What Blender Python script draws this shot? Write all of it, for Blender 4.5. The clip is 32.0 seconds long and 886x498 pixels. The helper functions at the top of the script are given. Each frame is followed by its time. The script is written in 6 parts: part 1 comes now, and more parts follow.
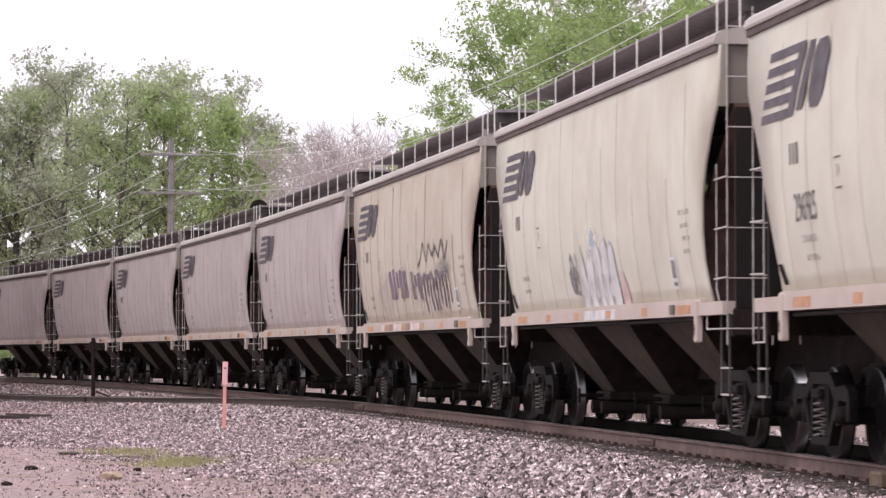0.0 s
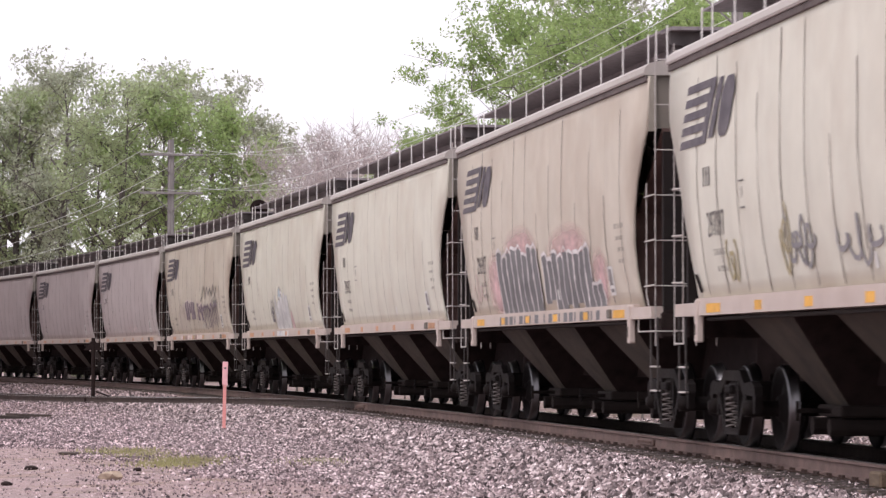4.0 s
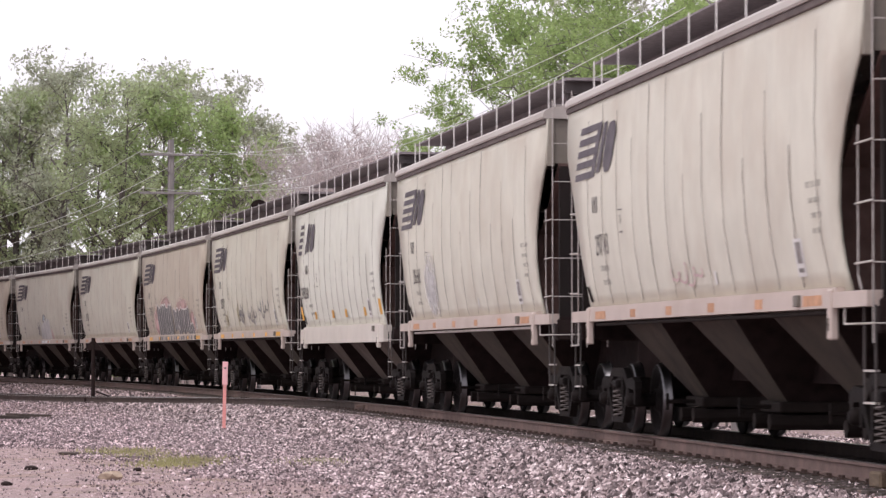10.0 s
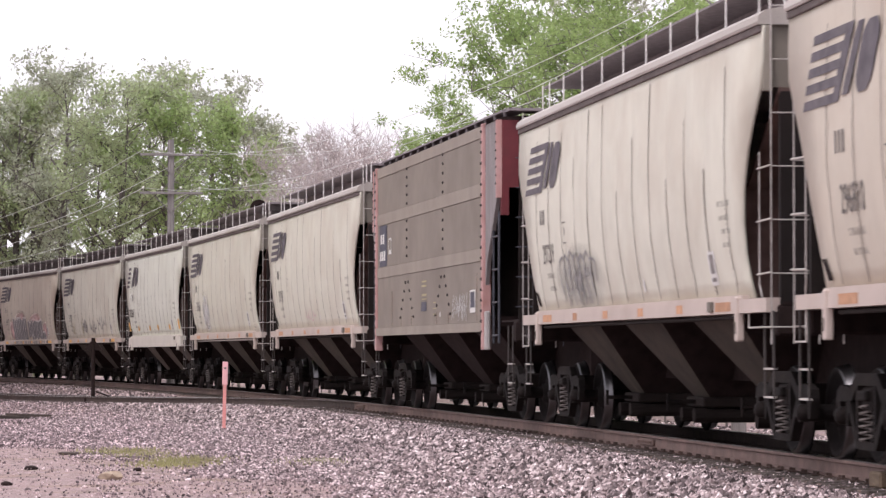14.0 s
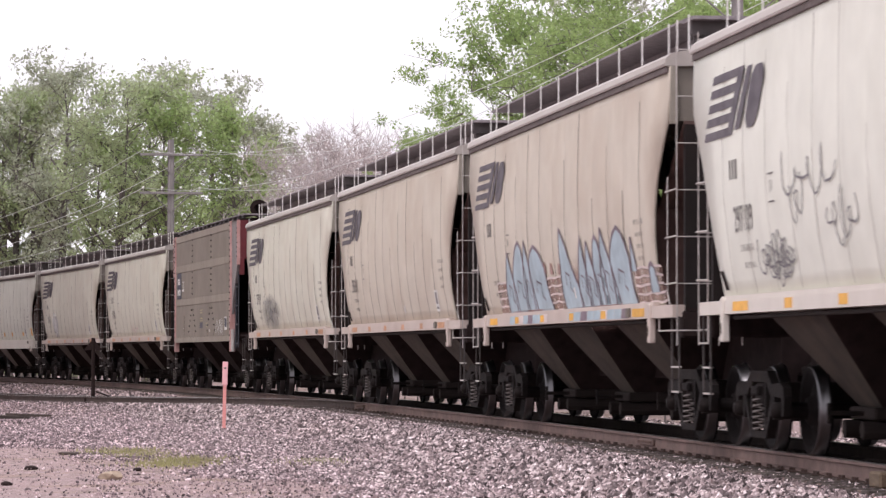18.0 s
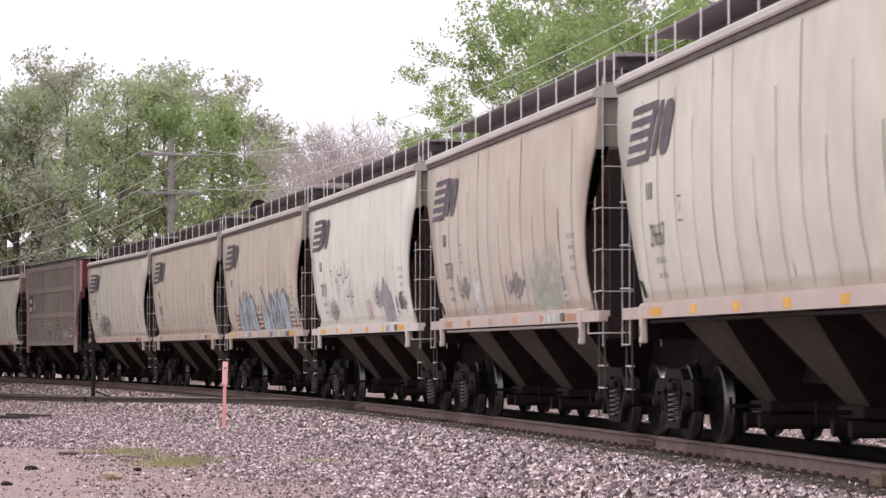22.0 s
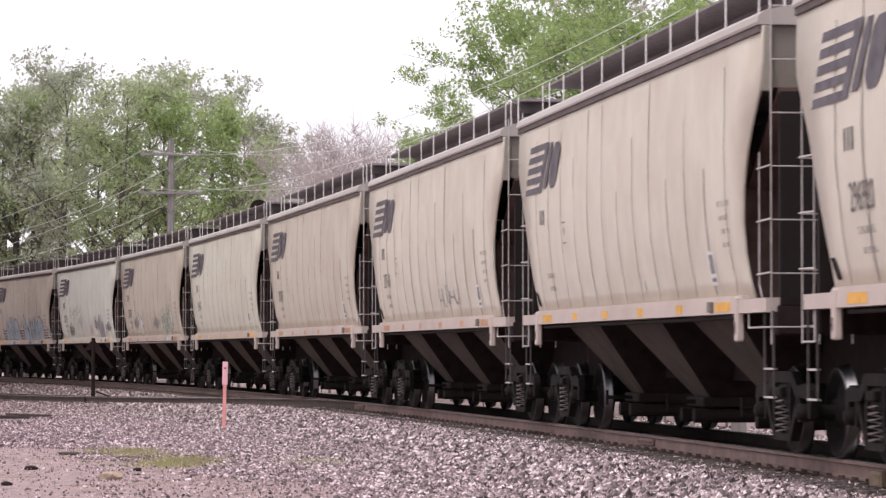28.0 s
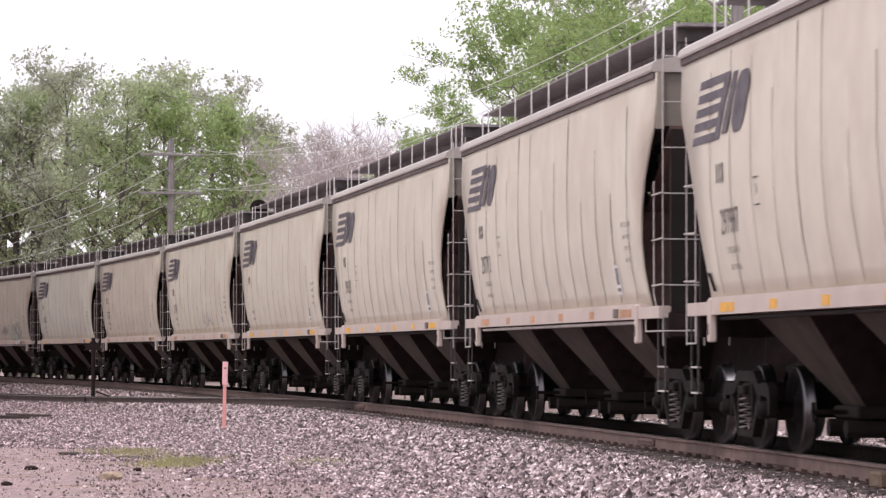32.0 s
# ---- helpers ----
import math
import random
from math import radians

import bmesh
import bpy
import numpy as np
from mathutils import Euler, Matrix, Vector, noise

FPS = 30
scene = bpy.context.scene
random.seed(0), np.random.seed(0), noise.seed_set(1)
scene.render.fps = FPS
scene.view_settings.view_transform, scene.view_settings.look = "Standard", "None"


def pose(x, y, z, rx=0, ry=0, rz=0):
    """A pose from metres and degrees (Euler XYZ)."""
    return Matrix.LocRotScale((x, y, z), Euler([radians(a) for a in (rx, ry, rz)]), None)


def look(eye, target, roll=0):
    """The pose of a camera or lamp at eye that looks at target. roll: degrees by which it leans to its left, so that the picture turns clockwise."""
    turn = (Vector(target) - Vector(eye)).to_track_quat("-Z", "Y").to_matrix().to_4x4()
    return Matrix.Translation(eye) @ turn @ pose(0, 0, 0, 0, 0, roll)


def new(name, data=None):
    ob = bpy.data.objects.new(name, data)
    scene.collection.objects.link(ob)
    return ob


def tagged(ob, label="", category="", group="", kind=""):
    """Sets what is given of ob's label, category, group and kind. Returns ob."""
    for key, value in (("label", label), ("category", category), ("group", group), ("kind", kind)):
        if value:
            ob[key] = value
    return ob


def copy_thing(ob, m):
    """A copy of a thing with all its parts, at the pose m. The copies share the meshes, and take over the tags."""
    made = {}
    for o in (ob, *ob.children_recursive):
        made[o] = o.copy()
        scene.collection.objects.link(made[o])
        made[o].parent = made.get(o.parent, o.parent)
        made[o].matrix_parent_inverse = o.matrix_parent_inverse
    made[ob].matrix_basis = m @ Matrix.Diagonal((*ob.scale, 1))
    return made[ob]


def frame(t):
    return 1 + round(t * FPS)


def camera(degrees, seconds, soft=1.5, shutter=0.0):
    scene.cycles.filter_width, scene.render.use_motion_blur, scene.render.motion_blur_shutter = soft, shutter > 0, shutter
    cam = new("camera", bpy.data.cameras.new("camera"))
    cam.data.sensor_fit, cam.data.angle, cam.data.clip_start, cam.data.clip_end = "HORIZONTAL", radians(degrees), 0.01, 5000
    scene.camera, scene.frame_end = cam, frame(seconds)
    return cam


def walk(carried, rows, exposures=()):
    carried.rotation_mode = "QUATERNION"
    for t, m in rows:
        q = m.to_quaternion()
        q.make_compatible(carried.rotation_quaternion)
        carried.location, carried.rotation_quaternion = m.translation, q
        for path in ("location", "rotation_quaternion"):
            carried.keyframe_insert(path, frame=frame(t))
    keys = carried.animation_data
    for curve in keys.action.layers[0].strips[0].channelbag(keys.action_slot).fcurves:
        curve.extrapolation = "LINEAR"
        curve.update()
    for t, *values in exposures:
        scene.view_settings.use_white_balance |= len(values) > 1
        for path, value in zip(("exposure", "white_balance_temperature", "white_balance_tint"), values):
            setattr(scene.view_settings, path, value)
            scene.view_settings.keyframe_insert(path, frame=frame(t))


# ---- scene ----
# World: camera over the origin, looking along +Y; z = 0 is the head of the rails.
from functools import lru_cache

cam = camera(15.55, 32.0, soft=1.35, shutter=0.35)
EYE = (0.0, 0.0, 1.034)
AIM = (0.0, 100.0, 1.034 + 100.0 * math.tan(0.0324))
walk(cam, [(0.0, look(EYE, AIM)), (32.0, look(EYE, AIM))],
     exposures=[(t, 0.18 + v, 6380, 18.8) for t, v in (
         (0.0, 0.02), (3.0, -0.02), (5.5, -0.08), (7.0, -0.15), (8.5, -0.13), (10.0, -0.08), (12.0, 0.02), (13.2, 0.05), (14.5, 0.05),
         (17.0, 0.10), (19.0, -0.10), (20.5, -0.08), (22.0, -0.05), (24.0, -0.05), (26.0, -0.01), (29.0, 0.0), (32.0, 0.0))])

# ---- light: bright overcast ----
world = bpy.data.worlds.new("overcast")
scene.world = world
world.use_nodes = True
wn, wl = world.node_tree.nodes, world.node_tree.links
sky = wn.new("ShaderNodeTexSky")
sky.sky_type = "NISHITA"
sky.sun_disc = False
sky.sun_elevation = radians(59)
sky.sun_rotation = radians(215)
sky.dust_density = 6.0
skyscale = wn.new("ShaderNodeMix")
skyscale.data_type = "RGBA"
skyscale.inputs["Factor"].default_value = 0.90
wl.new(sky.outputs["Color"], skyscale.inputs["A"])
skyscale.inputs["B"].default_value = (10.6, 10.5, 10.7, 1)
wl.new(skyscale.outputs["Result"], wn["Background"].inputs["Color"])
wn["Background"].inputs["Strength"].default_value = 0.101

sun_data = bpy.data.lights.new("sun", "SUN")
sun_data.energy = 1.3
sun_data.angle = radians(25)
sun_data.color = (1.0, 0.97, 0.93)
sun = new("sun", sun_data)
sun.matrix_world = look((-10, -13, 27), (0, 0, 0))


# ---- the line of the track ----
STEP = 0.5
S_LO, S_HI = -60.0, 130.0


def heading(s):
    s = min(max(s, S_LO), S_HI)
    return 0.1275 + 0.00125 * s - 0.00415 * s * s / 1e3 + 0.0066 * s ** 3 / 1e5


def trace():
    xs, ys = {0: 4.51}, {0: 33.62}
    for i in range(0, 260):
        h = heading((i + 0.5) * STEP)
        xs[i + 1], ys[i + 1] = xs[i] - math.sin(h) * STEP, ys[i] + math.cos(h) * STEP
    for i in range(0, -120, -1):
        h = heading((i - 0.5) * STEP)
        xs[i - 1], ys[i - 1] = xs[i] + math.sin(h) * STEP, ys[i] - math.cos(h) * STEP
    return xs, ys


TX, TY = trace()


def on_track(s, w=0.0):
    """The place on the centreline at s metres along, moved w metres to the camera's side."""
    c = min(max(s, S_LO), S_HI)
    i = min(int(math.floor(c / STEP)), 259)
    f = c / STEP - i
    h = heading(c)
    x, y = TX[i] + (TX[i + 1] - TX[i]) * f, TY[i] + (TY[i + 1] - TY[i]) * f
    x, y = x - math.sin(h) * (s - c), y + math.cos(h) * (s - c)
    return x - math.cos(h) * w, y - math.sin(h) * w


def travelled(t):
    return 9.1467 * t + 0.2590 * t * t / 100 + 1.3371 * t ** 3 / 1e4


# ---- materials ----
def material(name, base, rough=0.7, metal=0.0, vary=0.15, grain=8.0, stain=None, stain_scale=1.2, stain_amount=0.4,
             bump=0.2, bump_scale=40.0, random_value=0.0, island=0.0, coords="Object", stretch=(1, 1, 1), spec=0.4):
    m = bpy.data.materials.new(name)
    m.use_nodes = True
    nt = m.node_tree
    b = nt.nodes["Principled BSDF"]
    b.inputs["Roughness"].default_value = rough
    b.inputs["Metallic"].default_value = metal
    b.inputs["Specular IOR Level"].default_value = spec
    tc = nt.nodes.new("ShaderNodeTexCoord")
    mp = nt.nodes.new("ShaderNodeMapping")
    mp.inputs["Scale"].default_value = stretch
    nt.links.new(tc.outputs[coords], mp.inputs["Vector"])

    def noise_tex(scale, detail=4.0):
        n = nt.nodes.new("ShaderNodeTexNoise")
        n.inputs["Scale"].default_value = scale
        n.inputs["Detail"].default_value = detail
        nt.links.new(mp.outputs["Vector"], n.inputs["Vector"])
        return n

    def mix(fac, a, c, blend="MIX"):
        x = nt.nodes.new("ShaderNodeMix")
        x.data_type = "RGBA"
        x.blend_type = blend
        for sock, val in (("Factor", fac), ("A", a), ("B", c)):
            if isinstance(val, (int, float)):
                x.inputs[sock].default_value = val
            elif isinstance(val, tuple):
                x.inputs[sock].default_value = (*val[:3], 1)
            else:
                nt.links.new(val, x.inputs[sock])
        return x.outputs["Result"]

    def ramp(sock, lo, hi):
        r = nt.nodes.new("ShaderNodeMapRange")
        r.inputs["From Min"].default_value, r.inputs["From Max"].default_value = lo, hi
        nt.links.new(sock, r.inputs["Value"])
        return r.outputs["Result"]

    g = noise_tex(grain)
    dark = tuple(c * (1 - vary) for c in base)
    light = tuple(min(1, c * (1 + vary)) for c in base)
    col = mix(ramp(g.outputs["Fac"], 0.3, 0.7), dark, light)
    if stain:
        s = noise_tex(stain_scale, 6.0)
        k = nt.nodes.new("ShaderNodeMath")
        k.operation = "MULTIPLY"
        k.inputs[1].default_value = stain_amount
        nt.links.new(ramp(s.outputs["Fac"], 0.45, 0.72), k.inputs[0])
        col = mix(k.outputs[0], col, stain)
    for amount, node, out in ((random_value, "ShaderNodeObjectInfo", "Random"), (island, "ShaderNodeNewGeometry", "Random Per Island")):
        if amount:
            o = nt.nodes.new(node)
            h = nt.nodes.new("ShaderNodeHueSaturation")
            r = nt.nodes.new("ShaderNodeMapRange")
            r.inputs["To Min"].default_value, r.inputs["To Max"].default_value = 1 - amount, 1 + amount
            nt.links.new(o.outputs[out], r.inputs["Value"])
            nt.links.new(r.outputs["Result"], h.inputs["Value"])
            nt.links.new(col, h.inputs["Color"])
            col = h.outputs["Color"]
    nt.links.new(col, b.inputs["Base Color"])
    if bump:
        n = noise_tex(bump_scale, 3.0)
        bp = nt.nodes.new("ShaderNodeBump")
        bp.inputs["Strength"].default_value = bump
        bp.inputs["Distance"].default_value = 0.02
        nt.links.new(n.outputs["Fac"], bp.inputs["Height"])
        nt.links.new(bp.outputs["Normal"], b.inputs["Normal"])
    return m


def paint(name, base, dirt, streak, amount):
    """Weathered freight-car paint: broad dust clouds, fine vertical streaks and dark runs down the plate joints."""
    m = material(name, base, rough=0.62, vary=0.05, grain=2.2, stain=dirt, stain_scale=0.9, stain_amount=amount, bump=0.08, bump_scale=3.0)
    nt = m.node_tree
    b = nt.nodes["Principled BSDF"]
    under = b.inputs["Base Color"].links[0].from_socket
    tc = nt.nodes.new("ShaderNodeTexCoord")
    mp = nt.nodes.new("ShaderNodeMapping")
    mp.inputs["Scale"].default_value = (2.6, 0.3, 0.20)
    nt.links.new(tc.outputs["Object"], mp.inputs["Vector"])
    n = nt.nodes.new("ShaderNodeTexNoise")
    n.inputs["Scale"].default_value = 1.6
    n.inputs["Detail"].default_value = 5.0
    nt.links.new(mp.outputs["Vector"], n.inputs["Vector"])
    r = nt.nodes.new("ShaderNodeMapRange")
    r.inputs["From Min"].default_value, r.inputs["From Max"].default_value = 0.55, 0.80
    r.inputs["To Max"].default_value = 0.16
    nt.links.new(n.outputs["Fac"], r.inputs["Value"])
    x = nt.nodes.new("ShaderNodeMix")
    x.data_type = "RGBA"
    nt.links.new(r.outputs["Result"], x.inputs["Factor"])
    nt.links.new(under, x.inputs["A"])
    x.inputs["B"].default_value = (*streak, 1)
    nt.links.new(x.outputs["Result"], b.inputs["Base Color"])
    return m


PAINTS = {
    "buff": paint("paint_buff", (0.665, 0.615, 0.520), (0.53, 0.45, 0.365), (0.46, 0.39, 0.32), 0.45),
    "cream": paint("paint_cream", (0.700, 0.683, 0.585), (0.54, 0.47, 0.385), (0.47, 0.41, 0.345), 0.45),
    "white": paint("paint_white", (0.775, 0.785, 0.70), (0.63, 0.625, 0.535), (0.54, 0.51, 0.45), 0.35),
    "grey": paint("paint_grey", (0.55, 0.49, 0.48), (0.42, 0.355, 0.345), (0.375, 0.32, 0.31), 0.50),
    "sill_pale": paint("paint_sill_pale", (0.67, 0.625, 0.565), (0.56, 0.50, 0.44), (0.50, 0.45, 0.40), 0.45),
    "sill": paint("paint_sill", (0.56, 0.475, 0.425), (0.43, 0.345, 0.295), (0.40, 0.33, 0.28), 0.6),
    "tan": paint("paint_tan", (0.610, 0.553, 0.465), (0.49, 0.405, 0.325), (0.43, 0.36, 0.29), 0.55),
}
# black steel; on the bays' end slopes it stands in for shade
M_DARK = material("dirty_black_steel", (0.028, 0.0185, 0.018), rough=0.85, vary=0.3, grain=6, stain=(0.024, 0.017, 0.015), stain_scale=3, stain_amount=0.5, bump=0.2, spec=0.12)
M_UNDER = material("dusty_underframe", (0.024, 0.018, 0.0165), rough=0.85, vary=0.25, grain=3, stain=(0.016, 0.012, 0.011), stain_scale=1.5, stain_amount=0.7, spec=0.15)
M_CAST = material("cast_steel_dusty", (0.0105, 0.008, 0.0078), rough=0.72, vary=0.3, grain=9, stain=(0.042, 0.030, 0.026), stain_scale=4, stain_amount=0.45, spec=0.15)
M_SPRING = material("spring_steel", (0.20, 0.175, 0.165), rough=0.6, metal=0.2, vary=0.2, grain=20)
M_WHEEL = material("wheel_steel", (0.013, 0.0105, 0.0105), rough=0.8, vary=0.3, grain=6, spec=0.12)
M_TREAD = material("polished_tread", (0.15, 0.145, 0.15), rough=0.32, metal=1.0, vary=0.08, grain=12, bump=0.0)
M_BAR = material("grab_iron_paint", (0.52, 0.48, 0.455), rough=0.6, vary=0.15, grain=9, stain=(0.22, 0.19, 0.17), stain_scale=4, stain_amount=0.5)
M_ENDGREY = material("end_plate_paint", (0.20, 0.177, 0.150), rough=0.7, vary=0.12, grain=3, stain=(0.17, 0.15, 0.135), stain_scale=2, stain_amount=0.6)
M_POSTW = material("white_post_paint", (0.80, 0.78, 0.76), rough=0.55, vary=0.1, grain=9)
M_WALK = material("walkway_grating", (0.27, 0.24, 0.25), rough=0.7, metal=0.2, vary=0.2, grain=14)
M_LOGO = material("logo_black_faded", (0.115, 0.102, 0.118), rough=0.7, vary=0.25, grain=5, stain=(0.20, 0.18, 0.17), stain_scale=2.5, stain_amount=0.3)
M_STENCIL = material("stencil_grey", (0.15, 0.135, 0.13), rough=0.7, vary=0.3, grain=12)
M_STENCILGREY = material("stencil_worn_grey", (0.27, 0.25, 0.24), rough=0.7, vary=0.3, grain=14)
M_YELLOW = material("reflector_yellow", (0.80, 0.42, 0.06), rough=0.45, vary=0.12, grain=10, random_value=0.12)
M_ORANGE = material("reflector_faded", (0.52, 0.28, 0.16), rough=0.55, vary=0.15, grain=10, random_value=0.15)
M_WHITE = material("white_decal", (0.75, 0.74, 0.71), rough=0.5, vary=0.08, grain=10)
M_RUST = material("rail_rust", (0.20, 0.135, 0.118), rough=0.8, vary=0.2, grain=5, stain=(0.13, 0.09, 0.08), stain_scale=1.3, stain_amount=0.6)
M_RAILTOP = material("rail_head_worn", (0.40, 0.37, 0.36), rough=0.35, metal=0.8, vary=0.1, grain=8, bump=0.05)
M_TIE = material("creosoted_timber", (0.085, 0.068, 0.06), rough=0.9, vary=0.35, grain=3, stretch=(1, 12, 12), random_value=0.3, bump=0.5, bump_scale=8)
M_PINK = material("marker_pink", (0.80, 0.33, 0.31), rough=0.6, vary=0.08, grain=6, stain=(0.80, 0.55, 0.52), stain_scale=4, stain_amount=0.4)
M_PLATE = material("marker_pale", (0.88, 0.50, 0.52), rough=0.5, vary=0.05, grain=6)
M_POLE = material("pole_wood", (0.26, 0.24, 0.235), rough=0.9, vary=0.2, grain=2, stretch=(8, 8, 0.6))
M_WIRE = material("bright_wire", (0.82, 0.83, 0.82), rough=0.5, metal=0.0, vary=0.05, grain=2, bump=0)
M_BARK = material("bark", (0.19, 0.165, 0.16), rough=0.95, vary=0.3, grain=4, stretch=(6, 6, 1), bump=0.6, bump_scale=12)
M_TWIG = material("pale_twigs", (0.52, 0.46, 0.45), rough=0.9, vary=0.25, grain=4)
M_RED = material("red_post_paint", (0.135, 0.022, 0.028), rough=0.6, vary=0.15, grain=3, stain=(0.10, 0.03, 0.03), stain_scale=2, stain_amount=0.6)
M_PINKPOST = material("faded_red_post", (0.52, 0.315, 0.30), rough=0.65, vary=0.12, grain=4, stain=(0.42, 0.2, 0.17), stain_scale=3, stain_amount=0.5)
M_PANEL = material("panel_taupe", (0.262, 0.226, 0.192), rough=0.65, vary=0.1, grain=1.5, stain=(0.165, 0.14, 0.12), stain_scale=0.8, stain_amount=0.6, bump=0.08, bump_scale=3)
M_PANELRIB = material("panel_beige", (0.325, 0.282, 0.24), rough=0.65, vary=0.1, grain=1.5, stain=(0.225, 0.19, 0.165), stain_scale=0.8, stain_amount=0.5)
M_RIVET = material("rivet_dark", (0.05, 0.04, 0.04), rough=0.7, vary=0.2)


def stone_material(name="ballast_stone", base=(0.415, 0.368, 0.378), calm=0.0):
    """Broken stone in many greys, with pale and dark pieces; calm draws them together."""
    m = material(name, base, rough=0.85, vary=0.2, grain=25, bump=0.3)
    nt = m.node_tree
    b = nt.nodes["Principled BSDF"]
    under = b.inputs["Base Color"].links[0].from_socket
    g = nt.nodes.new("ShaderNodeNewGeometry")
    r = nt.nodes.new("ShaderNodeValToRGB")
    e = r.color_ramp.elements
    e[0].position, e[0].color = 0.0, (0.10, 0.085, 0.085, 1)
    e[1].position, e[1].color = 1.0, (2.5, 2.45, 2.4, 1)
    for p, v in ((0.32, (0.42, 0.37, 0.37, 1)), (0.62, (0.92, 0.82, 0.80, 1)), (0.82, (1.35, 1.23, 1.2, 1))):
        k = e.new(p)
        k.color = v
    for k in e:
        k.color = [c + (0.9 - c) * calm for c in k.color[:3]] + [1]
    nt.links.new(g.outputs["Random Per Island"], r.inputs["Fac"])
    x = nt.nodes.new("ShaderNodeMix")
    x.data_type, x.blend_type = "RGBA", "MULTIPLY"
    x.inputs["Factor"].default_value = 1.0
    nt.links.new(under, x.inputs["A"])
    nt.links.new(r.outputs["Color"], x.inputs["B"])
    nt.links.new(x.outputs["Result"], b.inputs["Base Color"])
    return m


M_STONE = stone_material()
M_YARDSTONE = stone_material("yard_gravel", (0.412, 0.350, 0.368), 0.08)
# these two bed colours carry the shade that lies under the train
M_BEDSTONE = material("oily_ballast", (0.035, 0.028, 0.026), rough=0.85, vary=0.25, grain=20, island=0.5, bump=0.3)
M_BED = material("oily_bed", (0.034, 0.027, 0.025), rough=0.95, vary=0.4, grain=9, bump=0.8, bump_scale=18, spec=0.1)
M_RUSTDIRT = material("rust_brown_dirt", (0.17, 0.115, 0.10), rough=0.95, vary=0.45, grain=16, stain=(0.075, 0.052, 0.046), stain_scale=5, stain_amount=0.7, bump=0.9, bump_scale=30)
# far rail, darkened in colour as if the cars shaded it
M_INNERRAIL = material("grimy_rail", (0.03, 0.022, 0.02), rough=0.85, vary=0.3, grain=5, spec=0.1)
M_PLATERUST = material("rusty_tie_plate", (0.085, 0.056, 0.048), rough=0.85, vary=0.3, grain=8, random_value=0.3)
M_SPURRAIL = material("spur_rail_dark", (0.075, 0.052, 0.047), rough=0.8, vary=0.3, grain=4)


def leaf_material(name, base, tip):
    m = material(name, base, rough=0.6, vary=0.25, grain=1.2, coords="Object", island=0.45, bump=0, spec=0.25)
    nt = m.node_tree
    b = nt.nodes["Principled BSDF"]
    t = nt.nodes.new("ShaderNodeBsdfTranslucent")
    t.inputs["Color"].default_value = (*tip, 1)
    a = nt.nodes.new("ShaderNodeMixShader")
    a.inputs["Fac"].default_value = 0.5
    nt.links.new(b.outputs["BSDF"], a.inputs[1])
    nt.links.new(t.outputs["BSDF"], a.inputs[2])
    nt.links.new(a.outputs["Shader"], nt.nodes["Material Output"].inputs["Surface"])
    return m


M_LEAF = leaf_material("leaf_spring", (0.33, 0.40, 0.235), (0.66, 0.72, 0.45))
M_LEAF_LIGHT = leaf_material("leaf_light", (0.29, 0.385, 0.18), (0.63, 0.74, 0.37))
M_LEAF_DULL = leaf_material("leaf_dull", (0.36, 0.395, 0.30), (0.64, 0.66, 0.50))
M_LEAF_BIG = leaf_material("leaf_bright_broad", (0.235, 0.33, 0.13), (0.52, 0.64, 0.27))
# reddish so that the unseen shade trees tint the far cars pink
M_TINTLEAF = leaf_material("bud_reddish", (0.20, 0.135, 0.145), (0.30, 0.20, 0.21))
M_GRASS = leaf_material("grass_yellowish", (0.36, 0.35, 0.17), (0.44, 0.43, 0.20))
M_BUD = leaf_material("bud_pink", (0.60, 0.50, 0.47), (0.7, 0.6, 0.55))


def ground_material():
    m = material("gravel_ground", (0.37, 0.272, 0.268), rough=0.95, vary=0.55, grain=19, coords="Object", bump=1.0, bump_scale=34)
    nt = m.node_tree
    b = nt.nodes["Principled BSDF"]
    under = b.inputs["Base Color"].links[0].from_socket
    tc = nt.nodes.new("ShaderNodeTexCoord")

    def blend(sock, scale, lo, hi, colour, amount):
        n = nt.nodes.new("ShaderNodeTexNoise")
        n.inputs["Scale"].default_value = scale
        n.inputs["Detail"].default_value = 6.0
        nt.links.new(tc.outputs["Object"], n.inputs["Vector"])
        r = nt.nodes.new("ShaderNodeMapRange")
        r.inputs["From Min"].default_value, r.inputs["From Max"].default_value = lo, hi
        r.inputs["To Max"].default_value = amount
        nt.links.new(n.outputs["Fac"], r.inputs["Value"])
        x = nt.nodes.new("ShaderNodeMix")
        x.data_type = "RGBA"
        nt.links.new(r.outputs["Result"], x.inputs["Factor"])
        nt.links.new(sock, x.inputs["A"])
        x.inputs["B"].default_value = (*colour, 1)
        return x.outputs["Result"]
    c = blend(under, 0.25, 0.45, 0.65, (0.40, 0.285, 0.265), 0.6)
    c = blend(c, 0.9, 0.50, 0.66, (0.30, 0.215, 0.165), 0.8)
    c = blend(c, 5.0, 0.50, 0.66, (0.17, 0.135, 0.12), 0.6)
    c = blend(c, 26.0, 0.60, 0.72, (0.60, 0.53, 0.53), 0.6)
    nt.links.new(c, b.inputs["Base Color"])
    return m


M_GROUND = ground_material()


